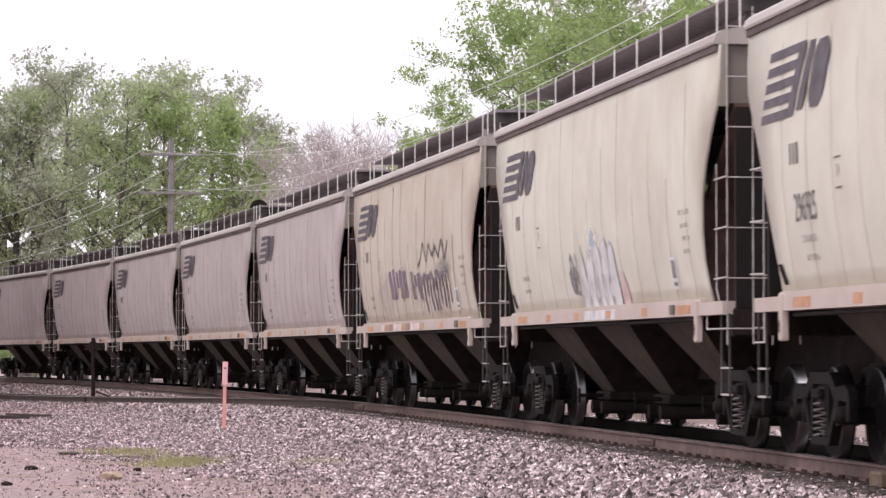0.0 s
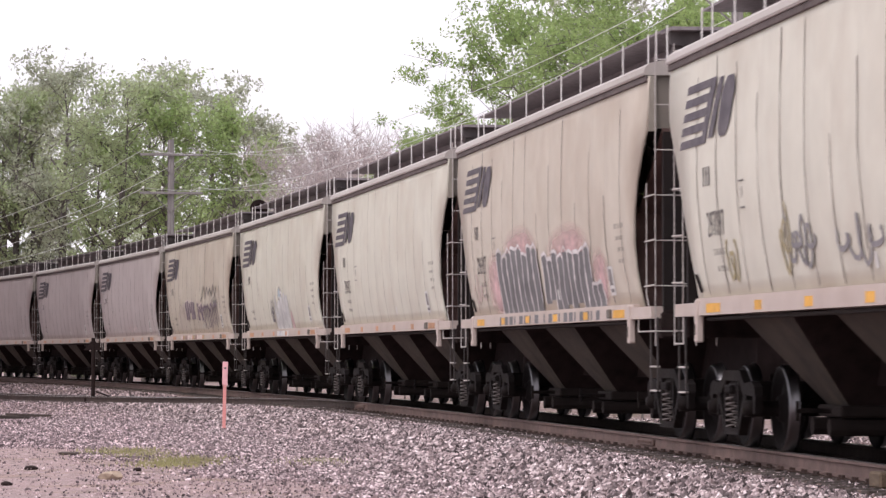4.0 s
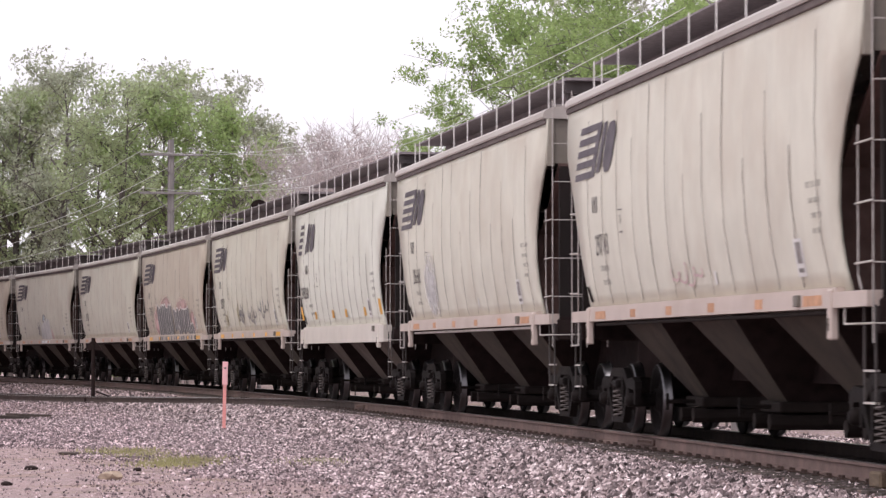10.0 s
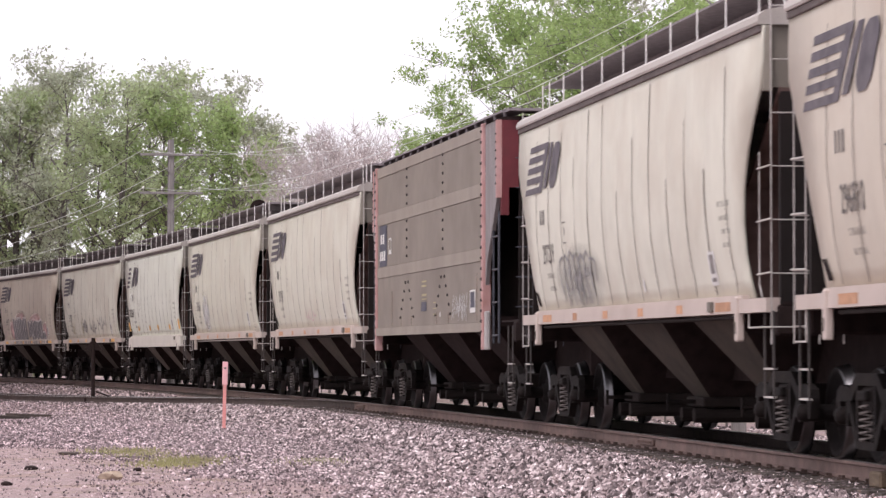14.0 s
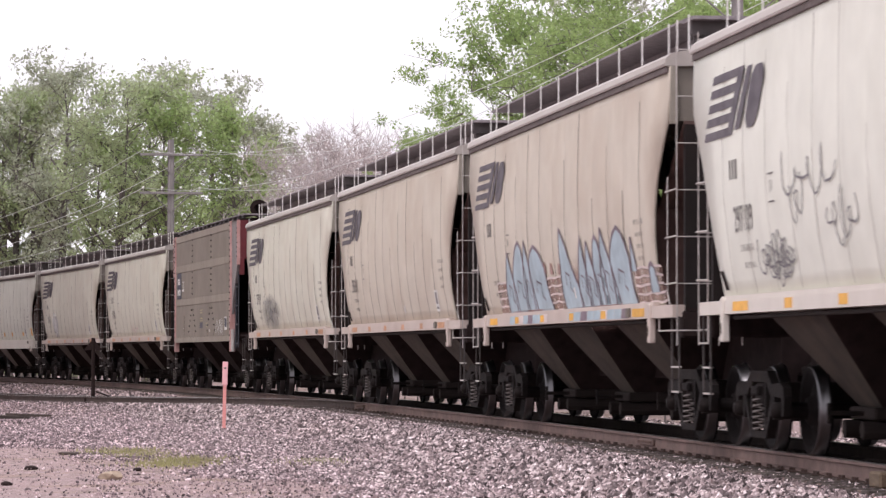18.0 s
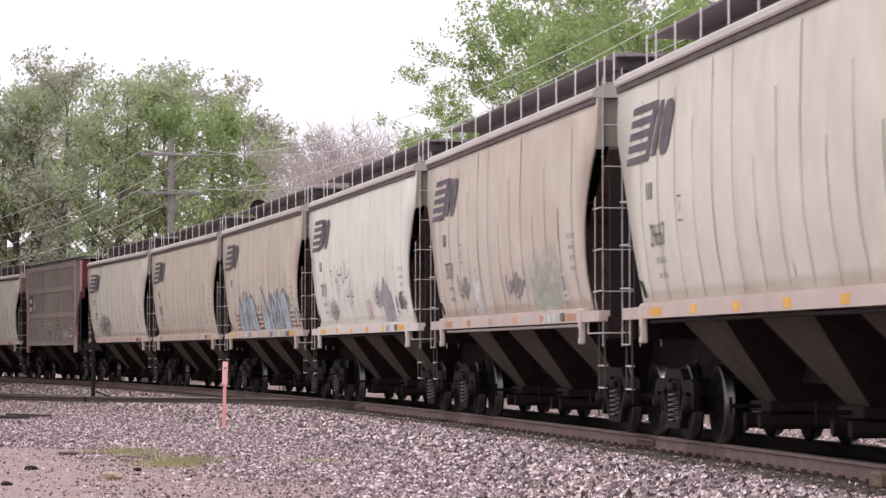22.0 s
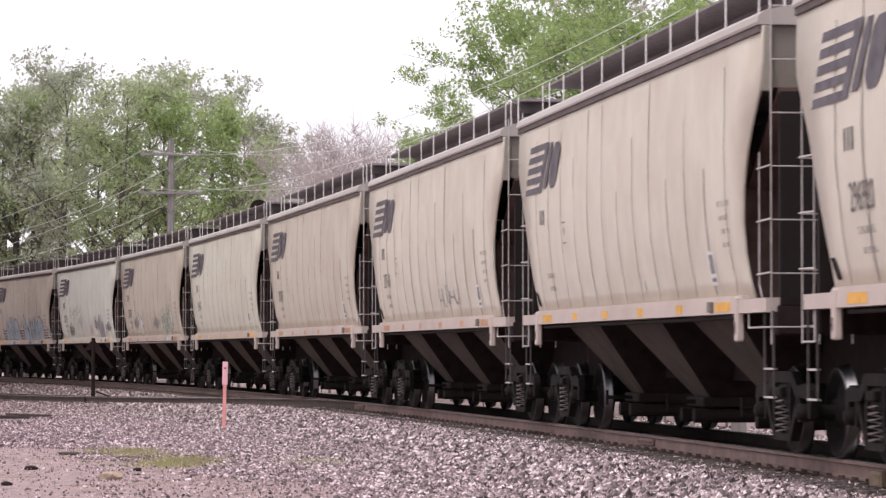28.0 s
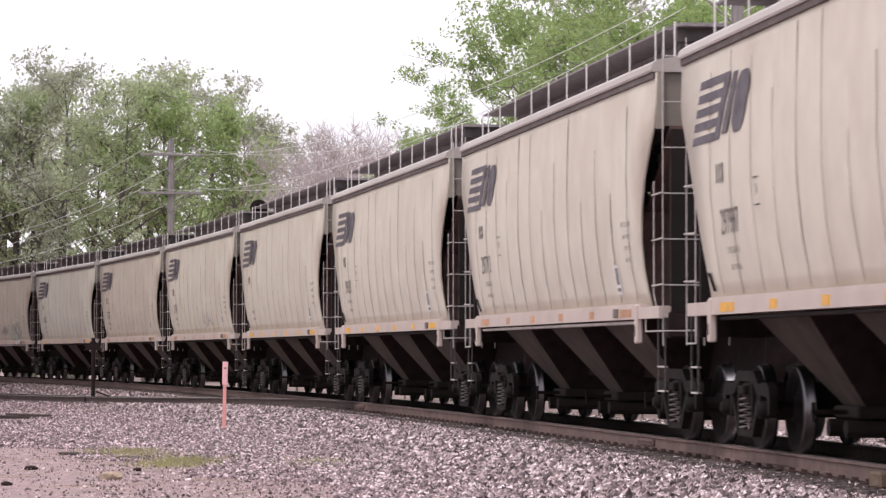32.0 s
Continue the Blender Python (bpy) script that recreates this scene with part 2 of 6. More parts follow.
def film_material(name, base, amount, scale=3.0, lo=0.25, hi=0.7, round_edge=False, stretch=(1, 1, 1)):
    """A thin, broken film of dirt or sprayed paint, through which the surface beneath shows."""
    m = material(name, base, rough=0.75, vary=0.2, grain=5, bump=0)
    nt = m.node_tree
    tc = nt.nodes.new("ShaderNodeTexCoord")
    mp = nt.nodes.new("ShaderNodeMapping")
    mp.inputs["Scale"].default_value = stretch
    nt.links.new(tc.outputs["Object"], mp.inputs["Vector"])
    n = nt.nodes.new("ShaderNodeTexNoise")
    n.inputs["Scale"].default_value = scale
    n.inputs["Detail"].default_value = 5.0
    nt.links.new(mp.outputs["Vector"], n.inputs["Vector"])
    r = nt.nodes.new("ShaderNodeMapRange")
    r.inputs["From Min"].default_value, r.inputs["From Max"].default_value = lo, hi
    r.inputs["To Max"].default_value = amount
    nt.links.new(n.outputs["Fac"], r.inputs["Value"])
    cover = r.outputs["Result"]
    if round_edge:
        flat = nt.nodes.new("ShaderNodeMapping")
        flat.inputs["Scale"].default_value = (1, 0, 1)
        nt.links.new(tc.outputs["Object"], flat.inputs["Vector"])
        g = nt.nodes.new("ShaderNodeTexGradient")
        g.gradient_type = "SPHERICAL"
        nt.links.new(flat.outputs["Vector"], g.inputs["Vector"])
        k = nt.nodes.new("ShaderNodeMath")
        k.operation, k.use_clamp = "MULTIPLY", True
        nt.links.new(g.outputs["Fac"], k.inputs[0])
        nt.links.new(cover, k.inputs[1])
        cover = k.outputs[0]
    clear = nt.nodes.new("ShaderNodeBsdfTransparent")
    mix = nt.nodes.new("ShaderNodeMixShader")
    nt.links.new(cover, mix.inputs["Fac"])
    nt.links.new(clear.outputs["BSDF"], mix.inputs[1])
    nt.links.new(nt.nodes["Principled BSDF"].outputs["BSDF"], mix.inputs[2])
    nt.links.new(mix.outputs["Shader"], nt.nodes["Material Output"].inputs["Surface"])
    return m


SEAMS = {k: film_material("joint_dirt_" + k, (0.17, 0.138, 0.12), a, 1.6, 0.22, 0.52, stretch=(3, 1, 0.5)) for k, a in (("faint", 0.35), ("mid", 0.72), ("strong", 0.95))}


M_FAINT = film_material("stencil_faint", (0.22, 0.20, 0.19), 0.42, 14.0, 0.35, 0.6)


# ---- mesh helpers ----
def part(name, bm, mat, parent=None, label=""):
    me = bpy.data.meshes.new(name)
    bm.to_mesh(me)
    bm.free()
    for mm in (mat if isinstance(mat, (list, tuple)) else [mat]):
        me.materials.append(mm)
    ob = new(name, me)
    ob.parent = parent
    if label:
        ob["label"] = label
    return ob


def share(ob, loc, parent=None, flip=False, name=None):
    """One more object on the same mesh."""
    o = new(name or ob.name.split(".")[0], ob.data)
    o.parent = parent if parent is not None else ob.parent
    o.matrix_basis = pose(*loc) @ (pose(0, 0, 0, 0, 0, 180) if flip else Matrix())
    if "label" in ob:
        o["label"] = ob["label"]
    return o


def box(bm, x0, x1, y0, y1, z0, z1, bevel=0.0):
    vs = [bm.verts.new(p) for p in ((x0, y0, z0), (x1, y0, z0), (x1, y1, z0), (x0, y1, z0), (x0, y0, z1), (x1, y0, z1), (x1, y1, z1), (x0, y1, z1))]
    fs = [bm.faces.new([vs[i] for i in q]) for q in ((3, 2, 1, 0), (4, 5, 6, 7), (0, 1, 5, 4), (1, 2, 6, 5), (2, 3, 7, 6), (3, 0, 4, 7))]
    if bevel:
        es = list({e for f in fs for e in f.edges})
        bmesh.ops.bevel(bm, geom=es, offset=bevel, segments=1, affect="EDGES")
    return fs


def bar(bm, p, q, r=0.012, n=6):
    """A round bar from p to q."""
    p, q = Vector(p), Vector(q)
    d = q - p
    m = Matrix.Translation((p + q) / 2) @ d.to_track_quat("Z", "Y").to_matrix().to_4x4()
    bmesh.ops.create_cone(bm, cap_ends=True, segments=n, radius1=r, radius2=r, depth=d.length, matrix=m)


def prism(bm, outline, y0, y1):
    """An outline of (x, z) points made solid between y0 and y1."""
    a = [bm.verts.new((x, y0, z)) for x, z in outline]
    b = [bm.verts.new((x, y1, z)) for x, z in outline]
    n = len(outline)
    fs = [bm.faces.new(a), bm.faces.new(list(reversed(b)))]
    fs += [bm.faces.new((a[i], b[i], b[(i + 1) % n], a[(i + 1) % n])) for i in range(n)]
    bmesh.ops.recalc_face_normals(bm, faces=fs)


def lathe(bm, profile, n=28, mat_of=None):
    """Points (radius, y) turned about the y axis."""
    rings = [[bm.verts.new((r * math.cos(2 * math.pi * k / n), y, r * math.sin(2 * math.pi * k / n))) for k in range(n)] for r, y in profile]
    fs = []
    for i in range(len(rings) - 1):
        for k in range(n):
            f = bm.faces.new((rings[i][k], rings[i + 1][k], rings[i + 1][(k + 1) % n], rings[i][(k + 1) % n]))
            f.material_index = mat_of[i] if mat_of else 0
            f.smooth = True
            fs.append(f)
    bmesh.ops.recalc_face_normals(bm, faces=fs)
    return rings


def empty(name):
    e = new(name)
    e.empty_display_size = 0.5
    return e


# ---- the covered hopper car: x forward, +y the side that the camera sees, z = 0 at the rail ----
HALF = 7.56
TRUCK_X = 6.45
SIDE = ((1.60, 1.465), (1.80, 1.508), (2.05, 1.555), (2.35, 1.595), (2.70, 1.622), (3.05, 1.632), (3.40, 1.630), (3.62, 1.624), (3.90, 1.614), (4.10, 1.606), (4.27, 1.60))
CUT = ((1.60, 0.94), (1.80, 0.99), (2.05, 0.98), (2.35, 0.91), (2.70, 0.78), (3.05, 0.58), (3.40, 0.28), (3.62, 0.07), (3.90, 0.0), (4.27, 0.0))


def table(rows, z):
    if z <= rows[0][0]:
        return rows[0][1]
    for (za, a), (zb, b) in zip(rows, rows[1:]):
        if z <= zb:
            return a + (b - a) * (z - za) / (zb - za)
    return rows[-1][1]


def side_y(z):
    return table(SIDE, z)


def patch(bm, bottom, top, z0, z1, lift=0.006, n=6, side=side_y):
    """A painted patch on the curved side, from x pair bottom at z0 to x pair top at z1."""
    rows = []
    for k in range(n + 1):
        f = k / n
        z = z0 + (z1 - z0) * f
        y = side(z) + lift
        rows.append([bm.verts.new((bottom[i] + (top[i] - bottom[i]) * f, y, z)) for i in (0, 1)])
    for a, b in zip(rows, rows[1:]):
        bm.faces.new((a[0], b[0], b[1], a[1]))


def seam_places(half):
    """Where the plates of a side meet."""
    return [-half + 1.62 + (2 * half - 3.24) * i / 12 for i in range(13)]


def side_sheet(half, name, mat, parent, label, sgn):
    bm = bmesh.new()
    zs = [z for z, _ in SIDE]
    xs = [x + o for x in seam_places(half) for o in (-0.30, -0.13, -0.05, 0.0, 0.05, 0.13, 0.30)]
    dips = [0.0, 0.003, 0.009, 0.012, 0.009, 0.003, 0.0] * (len(xs) // 7)
    cols = len(xs) + 1
    grid = []
    for z in zs:
        e = half - table(CUT, z)
        dip = min(1.0, (4.27 - z) / 0.5)
        row = [(-e, 0.0)] + list(zip(xs, dips)) + [(e, 0.0)]
        grid.append([bm.verts.new((x, sgn * (side_y(z) - d * dip), z)) for x, d in row])
    for a, b in zip(grid, grid[1:]):
        for i in range(cols):
            f = bm.faces.new((a[i], a[i + 1], b[i + 1], b[i]) if sgn < 0 else (a[i + 1], a[i], b[i], b[i + 1]))
            f.smooth = True
    ob = part(name, bm, mat, parent, label)
    so = ob.modifiers.new("thickness", "SOLIDIFY")
    so.thickness, so.offset = 0.03, -1
    return ob


def helix(bm, cx, cy, z0, z1, radius, wire, turns):
    n = int(turns * 9)
    last = None
    for k in range(n + 1):
        a = 2 * math.pi * k / 9
        p = Vector((cx + radius * math.cos(a), cy + radius * math.sin(a), z0 + (z1 - z0) * k / n))
        out = Vector((math.cos(a), math.sin(a), 0))
        ring = [bm.verts.new(p + out * wire * math.cos(q) + Vector((0, 0, wire * math.sin(q)))) for q in (0.8, 2.4, 3.9, 5.5)]
        if last:
            for i in range(4):
                bm.faces.new((last[i], ring[i], ring[(i + 1) % 4], last[(i + 1) % 4]))
        last = ring


WHEEL_R = 0.457


def truck(parent, x, proto=None):
    """A three-piece truck: bolster with side frames, springs and two wheelsets as its parts."""
    if proto:
        made = copy_thing(proto, pose(x, 0, 0))
        made.parent = parent
        return made
    bm = bmesh.new()
    box(bm, -0.20, 0.20, -1.14, 1.14, 0.50, 0.74, 0.03)
    box(bm, -0.32, 0.32, -0.30, 0.30, 0.70, 0.84, 0.03)
    base = part("truck_bolster", bm, M_CAST, parent)
    base.location = (x, 0, 0)
    upper = ((-1.17, 0.58), (-1.14, 0.69), (-0.98, 0.745), (-0.62, 0.72), (-0.40, 0.86), (0.40, 0.86), (0.62, 0.72), (0.98, 0.745), (1.14, 0.69), (1.17, 0.58),
             (0.74, 0.60), (0.56, 0.60), (0.36, 0.745), (-0.36, 0.745), (-0.56, 0.60), (-0.74, 0.60))
    lower = ((-0.74, 0.61), (-0.36, 0.16), (0.36, 0.16), (0.74, 0.61), (0.62, 0.61), (0.31, 0.235), (-0.31, 0.235), (-0.62, 0.61))
    for sgn in (1, -1):
        bm = bmesh.new()
        y0 = sgn * 1.10
        prism(bm, upper, y0 - 0.045, y0 + 0.045)
        prism(bm, lower, y0 - 0.05, y0 + 0.05)
        for sx in (-1, 1):
            box(bm, sx * 0.33 - 0.03, sx * 0.33 + 0.03, y0 - 0.05, y0 + 0.05, 0.20, 0.75)
            prism(bm, ((sx * 1.17, 0.60), (sx * 1.12, 0.40), (sx * 1.05, 0.40), (sx * 1.02, 0.60)), y0 - 0.04, y0 + 0.04)
            prism(bm, ((sx * 0.76, 0.60), (sx * 0.75, 0.36), (sx * 0.68, 0.36), (sx * 0.64, 0.60)), y0 - 0.05, y0 + 0.05)
        part("side_frame", bm, M_CAST, base)
        bm = bmesh.new()
        box(bm, -0.16, 0.16, min(y0 - 0.09, y0 + sgn * 0.10), max(y0 + 0.09, y0 + sgn * 0.10), 0.605, 0.70, 0.02)
        part("bolster_end", bm, M_CAST, base)
        for cx, cy, top, wide in ((-0.16, y0 - sgn * 0.03, 0.60, 0.056), (0.16, y0 - sgn * 0.03, 0.60, 0.056), (0, y0 + sgn * 0.04, 0.60, 0.060)):
            bm = bmesh.new()
            helix(bm, cx, cy, 0.24, top, wide, 0.0125, 6)
            part("coil_spring", bm, M_CAST if cx else M_SPRING, base)
        for sx in (-0.89, 0.89):
            bm = bmesh.new()
            lathe(bm, ((0.001, y0 + sgn * 0.12), (0.05, y0 + sgn * 0.12), (0.08, y0 + sgn * 0.09), (0.088, y0 + sgn * 0.05), (0.088, y0 - sgn * 0.1)), 12)
            bmesh.ops.translate(bm, verts=bm.verts, vec=(sx, 0, WHEEL_R))
            part("bearing_cap", bm, M_CAST, base)
    for sx in (-0.89, 0.89):
        bm = bmesh.new()
        for sgn in (1, -1):
            y = sgn * 0.75
            prof = ((0.09, y + sgn * 0.09), (0.13, y + sgn * 0.085), (0.16, y + sgn * 0.02), (0.33, y - sgn * 0.015), (0.39, y + sgn * 0.055), (0.440, y + sgn * 0.068),
                    (WHEEL_R, y + sgn * 0.042), (WHEEL_R + 0.003, y - sgn * 0.025), (0.482, y - sgn * 0.045), (0.475, y - sgn * 0.07), (0.40, y - sgn * 0.075), (0.33, y - sgn * 0.05), (0.14, y - sgn * 0.02), (0.09, y - sgn * 0.07))
            lathe(bm, prof, 30, (0, 0, 0, 0, 0, 1, 1, 1, 0, 0, 0, 0, 0))
        bar(bm, (0, -1.08, 0), (0, 1.08, 0), 0.085, 10)
        w = part("wheelset", bm, [M_WHEEL, M_TREAD], base, "steel wheelset with polished treads")
        w.matrix_parent_inverse = pose(sx, 0, WHEEL_R)
    bm = bmesh.new()
    for sx in (-0.36, 0.36):
        box(bm, sx - 0.04, sx + 0.04, -0.78, 0.78, 0.42, 0.50)
    bar(bm, (-0.36, 0.2, 0.46), (0.36, 0.2, 0.40), 0.03)
    part("brake_rigging", bm, M_DARK, base)
    return base


def hopper_bay(parent, x, wide, mat):
    """One discharge bay, a funnel under the body, with its outlet gate."""
    bm = bmesh.new()
    w = wide * 0.59
    top = [(x - w, 1.40, 1.62), (x + w, 1.40, 1.62), (x + w, -1.40, 1.62), (x - w, -1.40, 1.62)]
    mid = [(x - w, 1.35, 1.47), (x + w, 1.35, 1.47), (x + w, -1.35, 1.47), (x - w, -1.35, 1.47)]
    low = [(x - 0.42, 0.55, 0.50), (x + 0.42, 0.55, 0.50), (x + 0.42, -0.55, 0.50), (x - 0.42, -0.55, 0.50)]
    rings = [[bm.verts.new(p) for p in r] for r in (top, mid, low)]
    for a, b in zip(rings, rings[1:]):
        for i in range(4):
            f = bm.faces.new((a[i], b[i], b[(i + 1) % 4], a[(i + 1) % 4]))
            # end slopes get the dark slot: their shade is put into the colour
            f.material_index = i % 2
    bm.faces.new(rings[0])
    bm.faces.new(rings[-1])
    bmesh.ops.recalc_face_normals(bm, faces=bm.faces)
    bay = part("hopper_bay", bm, [mat, M_DARK], parent, "hopper bay with dusty sides and end slopes darkened as shade")
    bm = bmesh.new()
    box(bm, x - 0.50, x + 0.50, -0.66, 0.66, 0.40, 0.52, 0.02)
    box(bm, x - 0.34, x + 0.34, -0.50, 0.50, 0.24, 0.40, 0.04)
    for sx in (-0.36, 0.36):
        bar(bm, (x + sx, -0.75, 0.30), (x + sx, 0.75, 0.30), 0.09, 10)
    part("outlet_gate", bm, M_UNDER, bay)
    bm = bmesh.new()
    bar(bm, (x - 0.05, 0.66, 0.46), (x - 0.05, 1.02, 0.46), 0.025)
    bar(bm, (x - 0.05, 1.0, 0.36), (x - 0.05, 1.0, 0.56), 0.02)
    part("gate_crank", bm, M_CAST, bay)
    return bay


def text_mesh(words, height, width):
    cu = bpy.data.curves.new("lettering", "FONT")
    cu.body = words
    cu.resolution_u = 3
    tmp = bpy.data.objects.new("lettering", cu)
    me = bpy.data.meshes.new_from_object(tmp)
    bpy.data.objects.remove(tmp)
    bm = bmesh.new()
    bm.from_mesh(me)
    bpy.data.meshes.remove(me)
    xs = [v.co.x for v in bm.verts]
    zs = [v.co.y for v in bm.verts]
    for v in bm.verts:
        v.co = ((v.co.x - min(xs)) / (max(xs) - min(xs)) * width, 0, (v.co.y - min(zs)) / (max(zs) - min(zs)) * height)
    return bm


def side_text(words, x, z, height, width, mat, parent, side=side_y, name="car_number"):
    """Lettering on the camera's side; it starts at x and runs backwards along the car."""
    bm = text_mesh(words, height, width)
    for v in bm.verts:
        zz = z + v.co.z
        v.co = (x - v.co.x, side(zz) + 0.007, zz)
    return part(name, bm, mat, parent)


def slab(bm, bottom, top, z0, z1, lift, side, n=8, round_by=0.10):
    """A slanted painted block with rounded corners."""
    rows = []
    for k in range(n + 1):
        f = k / n
        inset = round_by * (1 - min(1.0, min(f, 1 - f) * n / 2)) ** 2
        z = z0 + (z1 - z0) * f
        a, b = (bottom[i] + (top[i] - bottom[i]) * f for i in (0, 1))
        rows.append([bm.verts.new((x, side(z) + lift, z)) for x in (a - inset, b + inset)])
    for a, b in zip(rows, rows[1:]):
        bm.faces.new((a[0], b[0], b[1], a[1]))


def emblem(parent, x, z, side=side_y, worn=False, mat=None):
    """Five slanted stripes running into slanted blocks, as plain shapes. x is the lowest stripe's tip."""
    mat = mat or M_LOGO
    lean, high, pitch = 0.40, 0.665, 0.145
    leg = 1.12
    for k in range(5):
        za = z + k * pitch
        off = lean * k * pitch / high
        a, b = x - off, x - leg - (za - z + 0.043) * 0.55 / high - 0.06
        if worn:
            b = a - 0.62
        bm = bmesh.new()
        patch(bm, (a, b), (a - 0.05, b), za, za + 0.086, n=2, side=side)
        part("stripe", bm, mat, parent)
    for lo, wa, hi, wb, z0, z1, r in ((leg, 0.27, leg + 0.55, 0.27, 0.0, high, 0.01), (1.50, 0.26, 2.06, 0.24, 0.04, 0.64, 0.01), (1.94, 0.60, 2.30, 0.62, 0.02, 0.62, 0.16)):
        bm = bmesh.new()
        slab(bm, (x - lo, x - lo - wa), (x - hi, x - hi - wb), z + z0, z + z1, 0.007 + lo * 0.001, side, round_by=r)
        part("emblem_block", bm, mat, parent)


def hopper_car(half=HALF, kind="curved"):
    """A prototype of the three-bay covered hopper with all its parts."""
    car = empty("hopper_car")
    truck_x = TRUCK_X - (HALF - half)
    sheet = side_sheet(half, "side_sheet", PAINTS["cream"], car, "", 1)
    side_sheet(half, "side_sheet", PAINTS["cream"], car, "", -1)
    # plate joints with dirty runs down them
    rnd = random.Random(5)
    for x in seam_places(half):
        bm = bmesh.new()
        top = rnd.choice((3.0, 3.6, 4.0, 4.15))
        pts = [(x + rnd.gauss(0, 0.012), 1.66 + (top - 1.66) * k / 11) for k in range(12)]
        ribbon(bm, pts, rnd.uniform(0.022, 0.040), 0.001)
        part("weld_seam", bm, SEAMS["mid"], car)
    # roof with its rounded edges
    bm = bmesh.new()
    prof = [(1.50, 4.275), (1.645, 4.275), (1.655, 4.30), (1.635, 4.37), (1.57, 4.42), (1.44, 4.445), (1.2, 4.46), (0.6, 4.48), (0.0, 4.485)]
    prof += [(-y, z) for y, z in reversed(prof[:-1])]
    ends = []
    for x in (-half, half):
        ends.append([bm.verts.new((x, y, z)) for y, z in prof])
    for i in range(len(prof) - 1):
        f = bm.faces.new((ends[0][i], ends[0][i + 1], ends[1][i + 1], ends[1][i]))
        f.smooth = 4 <= i <= len(prof) - 6
    bm.faces.new(ends[0])
    bm.faces.new(list(reversed(ends[1])))
    bmesh.ops.recalc_face_normals(bm, faces=bm.faces)
    part("roof", bm, M_ROOF, car, "dust-grey roof with rounded edges")
    # dark strip below the roof lip paints the lip's shadow line
    for sgn in (1, -1):
        bm = bmesh.new()
        box(bm, -half + 0.02, half - 0.02, min(sgn * 1.575, sgn * 1.630), max(sgn * 1.575, sgn * 1.630), 4.20, 4.272, 0.008)
        part("eave_gutter", bm, M_EAVESHADE, car)
    # hatch trough and running boards
    bm = bmesh.new()
    box(bm, -half + 1.0, half - 1.0, -0.42, 0.42, 4.48, 4.70, 0.03)
    part("hatch_trough", bm, M_WALK, car)
    for k in range(6):
        bm = bmesh.new()
        x = -half + 2.0 + k * (2 * half - 4.0) / 5
        box(bm, x - 0.6, x + 0.6, -0.36, 0.36, 4.70, 4.755, 0.02)
        part("hatch_cover", bm, M_WALK, car)
    for sgn in (1, -1):
        bm = bmesh.new()
        box(bm, -half + 0.1, half - 0.64, sgn * 1.06 - 0.30, sgn * 1.06 + 0.30, 4.815, 4.84)
        box(bm, -half + 0.1, half - 0.64, sgn * 0.80 - 0.012, sgn * 0.80 + 0.012, 4.47, 4.815)
        part("running_board", bm, M_WALK, car)
    bm = bmesh.new()
    box(bm, -0.010, 0.010, -0.009, 0.009, 4.42, 4.86)
    post = part("walkway_post", bm, M_POSTW, car)
    span = half - 0.65
    places = [span, span - 0.57, -span + 0.46, -span, -half + 0.03] + [span - 1.73 - k * (2 * span - 3.73) / 7 for k in range(8)]
    post.location = (places[0], 1.37, 0)
    for sgn in (1, -1):
        for x in places:
            if sgn < 0 or x != places[0]:
                share(post, (x, sgn * 1.37, 0))
    end_rung = []
    for sx in (1, -1):
        e = sx * half
        if sx < 0:
            bm = bmesh.new()
            box(bm, e - 0.16, e + 0.42, -1.36, 1.36, 4.79, 4.83)
            part("end_platform", bm, M_WALK, car)
            bm = bmesh.new()
            box(bm, e + 0.02, e + 0.06, -1.34, 1.34, 4.63, 4.789)
            box(bm, e + 0.10, e + 0.14, -1.30, 1.30, 4.46, 4.63)
            part("platform_skirt", bm, M_SKIRT, car)
        # upper end plate, slope sheet, posts and sills
        bm = bmesh.new()
        box(bm, min(e - sx * 0.10, e - sx * 0.05), max(e - sx * 0.10, e - sx * 0.05), -1.50, 1.50, 3.66, 4.44)
        part("end_plate", bm, M_ENDGREY, car, "grey recessed upper end plate")
        for sgn in (1, -1):
            bm = bmesh.new()
            box(bm, min(e - sx * 0.12, e), max(e - sx * 0.12, e), min(sgn * 1.50, sgn * 1.595), max(sgn * 1.50, sgn * 1.595), 3.62, 4.27, 0.006)
            part("corner_flange", bm, M_FLANGE, car)
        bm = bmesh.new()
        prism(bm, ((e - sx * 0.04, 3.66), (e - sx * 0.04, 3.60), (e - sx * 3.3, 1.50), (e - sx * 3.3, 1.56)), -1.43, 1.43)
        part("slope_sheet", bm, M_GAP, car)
        # added plate, no known part: keeps daylight out of the dark gap
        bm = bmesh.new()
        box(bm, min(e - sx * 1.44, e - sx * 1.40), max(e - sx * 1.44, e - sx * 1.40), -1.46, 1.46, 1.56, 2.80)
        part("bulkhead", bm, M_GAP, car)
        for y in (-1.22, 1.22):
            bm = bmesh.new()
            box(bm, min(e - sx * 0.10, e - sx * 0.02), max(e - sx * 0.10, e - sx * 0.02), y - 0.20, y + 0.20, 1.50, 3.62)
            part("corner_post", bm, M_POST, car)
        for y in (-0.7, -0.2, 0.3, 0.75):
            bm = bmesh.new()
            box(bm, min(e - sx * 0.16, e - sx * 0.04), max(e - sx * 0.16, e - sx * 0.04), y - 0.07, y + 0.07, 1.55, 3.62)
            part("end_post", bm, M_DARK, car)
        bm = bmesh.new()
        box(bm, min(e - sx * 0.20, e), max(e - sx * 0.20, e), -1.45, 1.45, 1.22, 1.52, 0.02)
